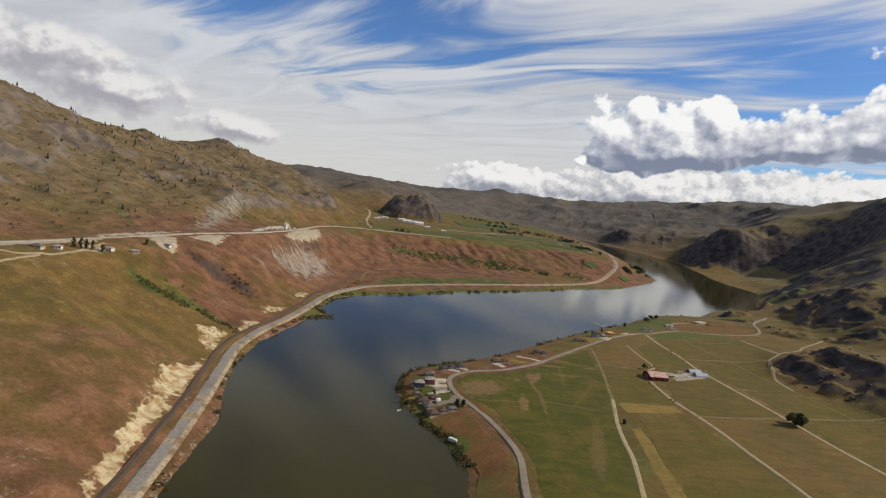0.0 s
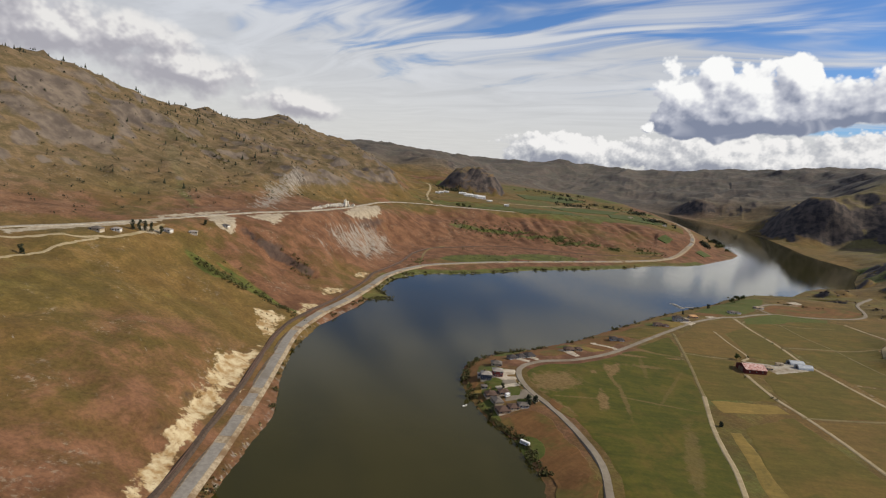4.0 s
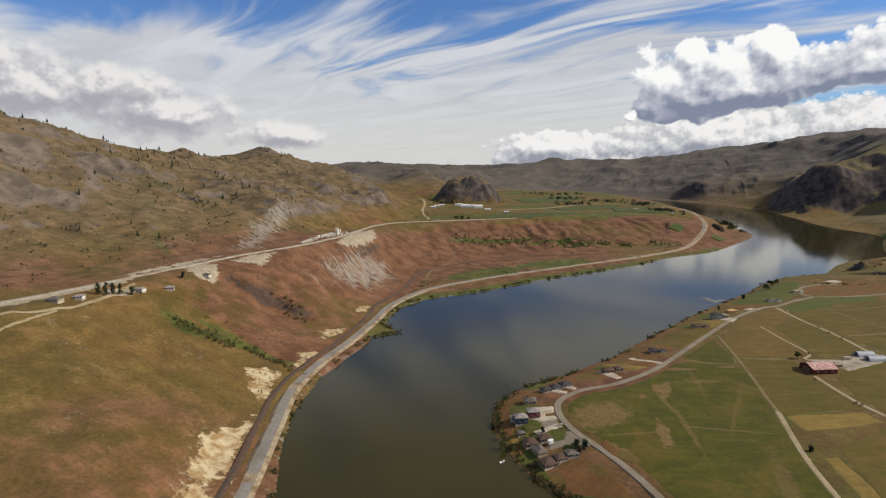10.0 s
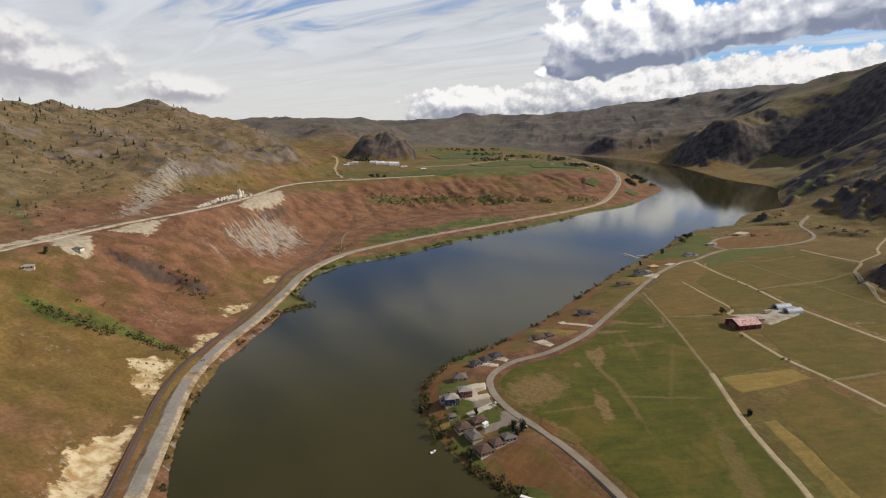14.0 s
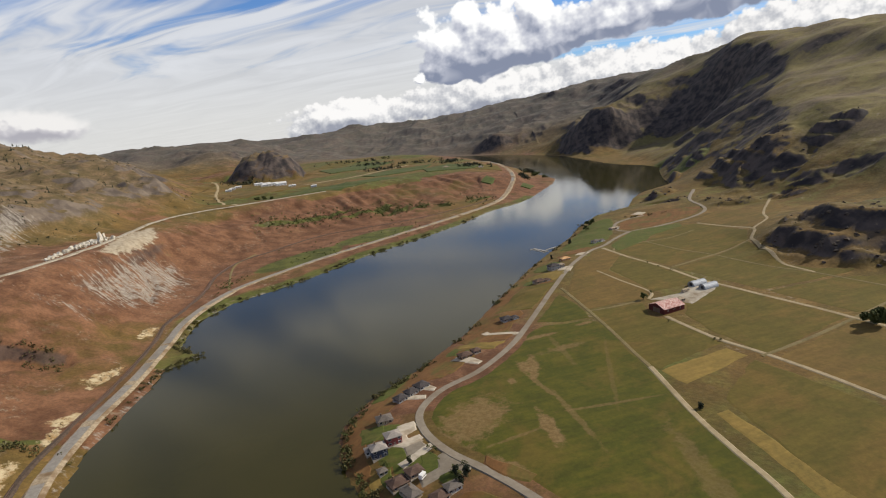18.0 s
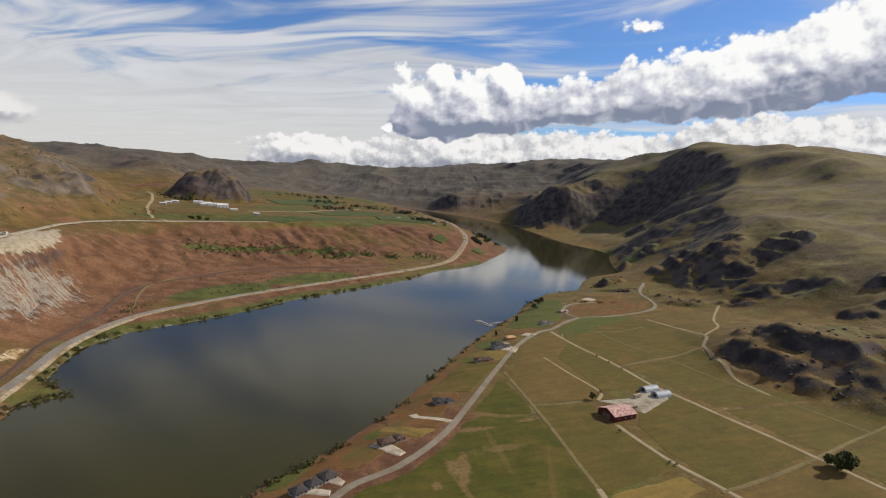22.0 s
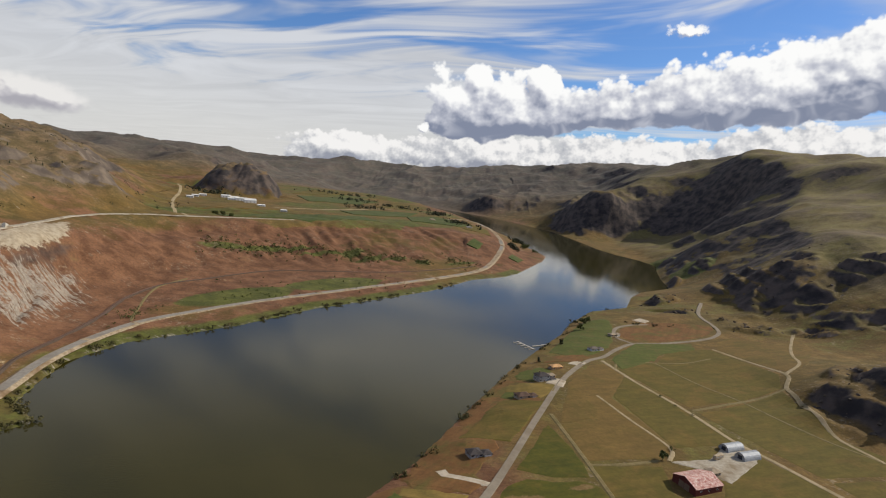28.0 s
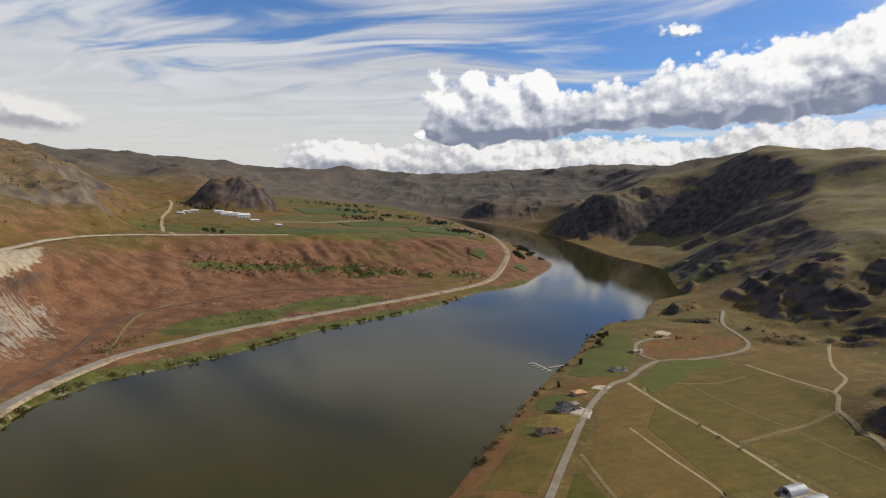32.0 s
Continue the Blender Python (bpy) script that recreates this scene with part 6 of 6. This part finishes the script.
def trailer(x, y, turn, length, label, wall="white"):
    root = tagged(new("trailer"), label, "trailer")
    root.matrix_world = pose(x, y, ground_z(x, y) + 0.75, 0, 0, turn)
    v, f = box(-length / 2, -1.2, 0.5, length / 2, 1.2, 3.0)
    v = [(p[0] * (0.96 if p[2] > 2 else 1), p[1] * (0.9 if p[2] > 2 else 1), p[2]) for p in v]
    mesh_object("body", v, f, WALLS[wall], root)
    for k in (-0.3, 0.0, 0.3):
        add_window(root, k * length, -1.2, 1.5, 0.9, 0.6, "y-")
    for k in (-0.6, 0.6):
        for s in (-1, 1):
            t = [(k + 0.38 * math.cos(a * 0.524), s * (1.05 + 0.1 * e), 0.38 + 0.38 * math.sin(a * 0.524)) for e in (-1, 1) for a in range(12)]
            mesh_object("wheel", t, [tuple(range(12)), tuple(range(23, 11, -1))] + [(a, (a + 1) % 12, 12 + (a + 1) % 12, 12 + a) for a in range(12)], PANE, root)
    mesh_object("drawbar", *box(length / 2, -0.1, 0.45, length / 2 + 1.3, 0.1, 0.6), STEEL, root)


trailer(-91, 432, -15, 7.5, "white travel trailer parked on a mown lawn")
trailer(118, 744, 30, 9.0, "tan trailer parked on the farmyard", "tan")
trailer(-123.0, 494.0, 60, 4.5, "white trailer beside a driveway")

# dock, boat
WOOD = material("weathered grey planks", two_tone((0.36, 0.33, 0.29), (0.44, 0.41, 0.37), 1.2), 0.9)
dock = tagged(new("dock"), "pale wooden floating dock with five fingers on the lake", "dock")


def plank_run(name, a, b, width):
    a, b = Vector((*a, 0.55)), Vector((*b, 0.55))
    d = (b - a).normalized()
    s = Vector((-d.y, d.x, 0)) * width / 2
    n = max(1, int((b - a).length / 1.6))
    for k in range(n):
        p, q = a + (b - a) * (k / n), a + (b - a) * ((k + 0.96) / n)
        v = [p - s, q - s, q + s, p + s]
        v = [(w.x, w.y, w.z - 0.5) for w in v] + [tuple(w) for w in v]
        mesh_object(name, v, box(0, 0, 0, 1, 1, 1)[1], WOOD, dock)


plank_run("gangway_plank", (46, 1027), (25, 1013), 1.8)
plank_run("walkway_plank", (26, 1002), (9, 1026), 2.2)
for k in range(5):
    c = Vector((25 - 3.9 * k, 1003.5 + 5.3 * k))
    plank_run("finger_plank", (c.x - 0.9, c.y - 0.6), (c.x - 6.5, c.y - 4.4), 1.1)
boat = tagged(new("motor_boat"), "small white motor boat moored close to the shore", "boat")
boat.matrix_world = pose(-152, 469, 0.0, 0, 0, 60)
mesh_object("hull", [(-2.4, -0.9, 0.6), (1.2, -0.9, 0.65), (2.8, 0, 0.85), (1.2, 0.9, 0.65), (-2.4, 0.9, 0.6), (-2.2, -0.6, -0.25), (1.0, -0.5, -0.25), (2.1, 0, -0.1), (1.0, 0.5, -0.25), (-2.2, 0.6, -0.25)],
            [(0, 1, 6, 5), (1, 2, 7, 6), (2, 3, 8, 7), (3, 4, 9, 8), (4, 0, 5, 9), (9, 8, 7, 6, 5), (4, 3, 2, 1, 0)], TRIM, boat)
mesh_object("windscreen", *box(0.2, -0.7, 0.6, 0.35, 0.7, 1.2), PANE, boat)
mesh_object("engine", *box(-2.8, -0.25, 0.1, -2.4, 0.25, 1.0), PANE, boat)


# ---------------------------------------------------------------- quarry, works and rocks
PALE_ROCK = material("white quarry rock", two_tone((0.50, 0.455, 0.37), (0.62, 0.58, 0.50), 3.0, c=(0.38, 0.33, 0.25), size2=9.0), 0.95, 0.3, 2.0)
CREAM_ROCK = material("cream road-cut rock", two_tone((0.28, 0.20, 0.105), (0.46, 0.37, 0.21), 2.0, c=(0.20, 0.14, 0.075), size2=8.0), 0.95, 0.3, 1.5)
DARK_ROCK = material("dark weathered rock", two_tone((0.040, 0.033, 0.030), (0.100, 0.078, 0.060), 3.0, c=(0.13, 0.100, 0.070), size2=9.0), 0.95, 0.3, 1.5)


def rock_mesh(rng, points=26, flat=0.7):
    bm = bmesh.new()
    for _ in range(points):
        v = Vector(rng.normal(size=3)).normalized() * rng.uniform(0.75, 1.1)
        bm.verts.new((v.x, v.y, v.z * flat))
    bmesh.ops.convex_hull(bm, input=bm.verts)
    loose = [v for v in bm.verts if not v.link_faces]
    bmesh.ops.delete(bm, geom=loose, context="VERTS")
    me = bpy.data.meshes.new("rock")
    bm.to_mesh(me)
    bm.free()
    return me


ROCK_MESHES = [rock_mesh(draw, 13) for _ in range(5)]


def rocks(name, label, group, spots, mat, lo, hi, sink=0.45, stretch=1.0):
    xy = np.array(spots)
    z = height(xy[:, 0], xy[:, 1])[0]
    for k, (x, y) in enumerate(spots):
        me = ROCK_MESHES[k % 5].copy()
        me.materials.append(mat)
        ob = tagged(new(name, me), label, "rock", group)
        s = dice.uniform(lo, hi)
        ob.matrix_world = pose(x, y, z[k] + s * (0.7 - sink) * 0.5, dice.uniform(-15, 15), dice.uniform(-15, 15), dice.uniform(0, 360)) @ Matrix.Diagonal((s, s * dice.uniform(0.7, 1.1), s * stretch * dice.uniform(0.7, 1.2), 1))


heap = [(-577 - 0.17 * k - abs(dice.gauss(0, 1.5 + 0.05 * k)), 846 + 1.15 * k + dice.gauss(0, 3)) for k in range(120)]
rocks("quarry_rock", "white quarried rock in a heap beside the bench road", "white quarry rocks", heap, PALE_ROCK, 0.9, 3.4, -0.2)
rocks("quarry_boulder", "large white boulder on top of the quarry heap", "white quarry boulders", [(-584 - 0.17 * k + dice.gauss(0, 2), 900 + 5.0 * k) for k in range(18)], PALE_ROCK, 2.2, 4.4, -0.9, 1.4)
rocks("rock_pinnacle", "white rock pinnacle above the quarry heap", "white pinnacles", [(-595, 984), (-598, 979), (-594, 976)], PALE_ROCK, 3.0, 4.2, -1.6, 3.4)
cuts = []
for outline in CUTS:
    p = np.array(outline)
    for _ in range(60):
        q = (dice.uniform(p[:, 0].min(), p[:, 0].max()), dice.uniform(p[:, 1].min(), p[:, 1].max()))
        if inside(np.array([q[0]]), np.array([q[1]]), outline)[0]:
            cuts.append(q)
cuts = [c for c in cuts if min(line_distance(np.array([c[0]]), np.array([c[1]]), RAILWAY)) > 4.5]
rocks("cut_rock", "cream rock outcrop in the railway cutting", "cream rocks of the cutting", cuts, CREAM_ROCK, 0.6, 2.0, 0.8, 1.0)
crag = []
for cx, cy, rx, ry, t in ROCKS[:20]:
    for _ in range(int(rx * 0.3)):
        u, v = dice.gauss(0, 0.5) * rx, dice.gauss(0, 0.5) * ry
        crag.append((cx + u * math.cos(radians(t)) - v * math.sin(radians(t)), cy + u * math.sin(radians(t)) + v * math.cos(radians(t))))
crag = [q for q in crag if q[0] > 252]
rocks("crag_rock", "dark weathered rock outcrop on the eastern crags", "dark rocks of the crags", crag, DARK_ROCK, 1.2, 3.8, 0.7, 0.8)
rocks("shore_rock", "brown rock at the lake's edge", "rocks on the west shore", [(q[0] - dice.uniform(0, 5), q[1] + dice.uniform(-2, 2)) for q in (dense(SHORE_W, 5)[dice.randrange(20, 110)] for _ in range(60))], CREAM_ROCK, 0.6, 1.8)
WHITE_BOX = [(-602, 1817, 30, 30, 16, 7), (-636, 1846, 30, 30, 18, 7), (-662, 1868, 30, 24, 14, 6), (-690, 1880, 30, 24, 14, 6), (-612, 1856, 30, 22, 12, 6), (-655, 1832, 30, 20, 10, 5), (-739, 1850, 25, 18, 10, 4), (-742, 1812, 20, 16, 9, 4), (-740, 1778, 20, 16, 9, 4), (-546, 1736, 30, 18, 9, 4), (-471, 1672, 20, 14, 9, 4)]
for x, y, turn, w, d, h in WHITE_BOX:
    root = tagged(new("packing_shed"), "white flat-roofed packing shed on the plateau", "warehouse", "packing sheds")
    root.matrix_world = pose(x, y, ground_z(x, y), 0, 0, turn)
    mesh_object("wall", *box(-w / 2, -d / 2, -2, w / 2, d / 2, h), WALLS["white"], root)
    mesh_object("roof", *hip(-w / 2, -d / 2, w / 2, d / 2, h, 1.5, 0.5, True), WALLS["white"], root)
    for k in (-0.3, 0.0, 0.3):
        mesh_object("loading_door", *box(k * w - 1.6, -d / 2 - 0.1, 0.3, k * w + 1.6, -d / 2, 3.6), WALLS["grey"], root)
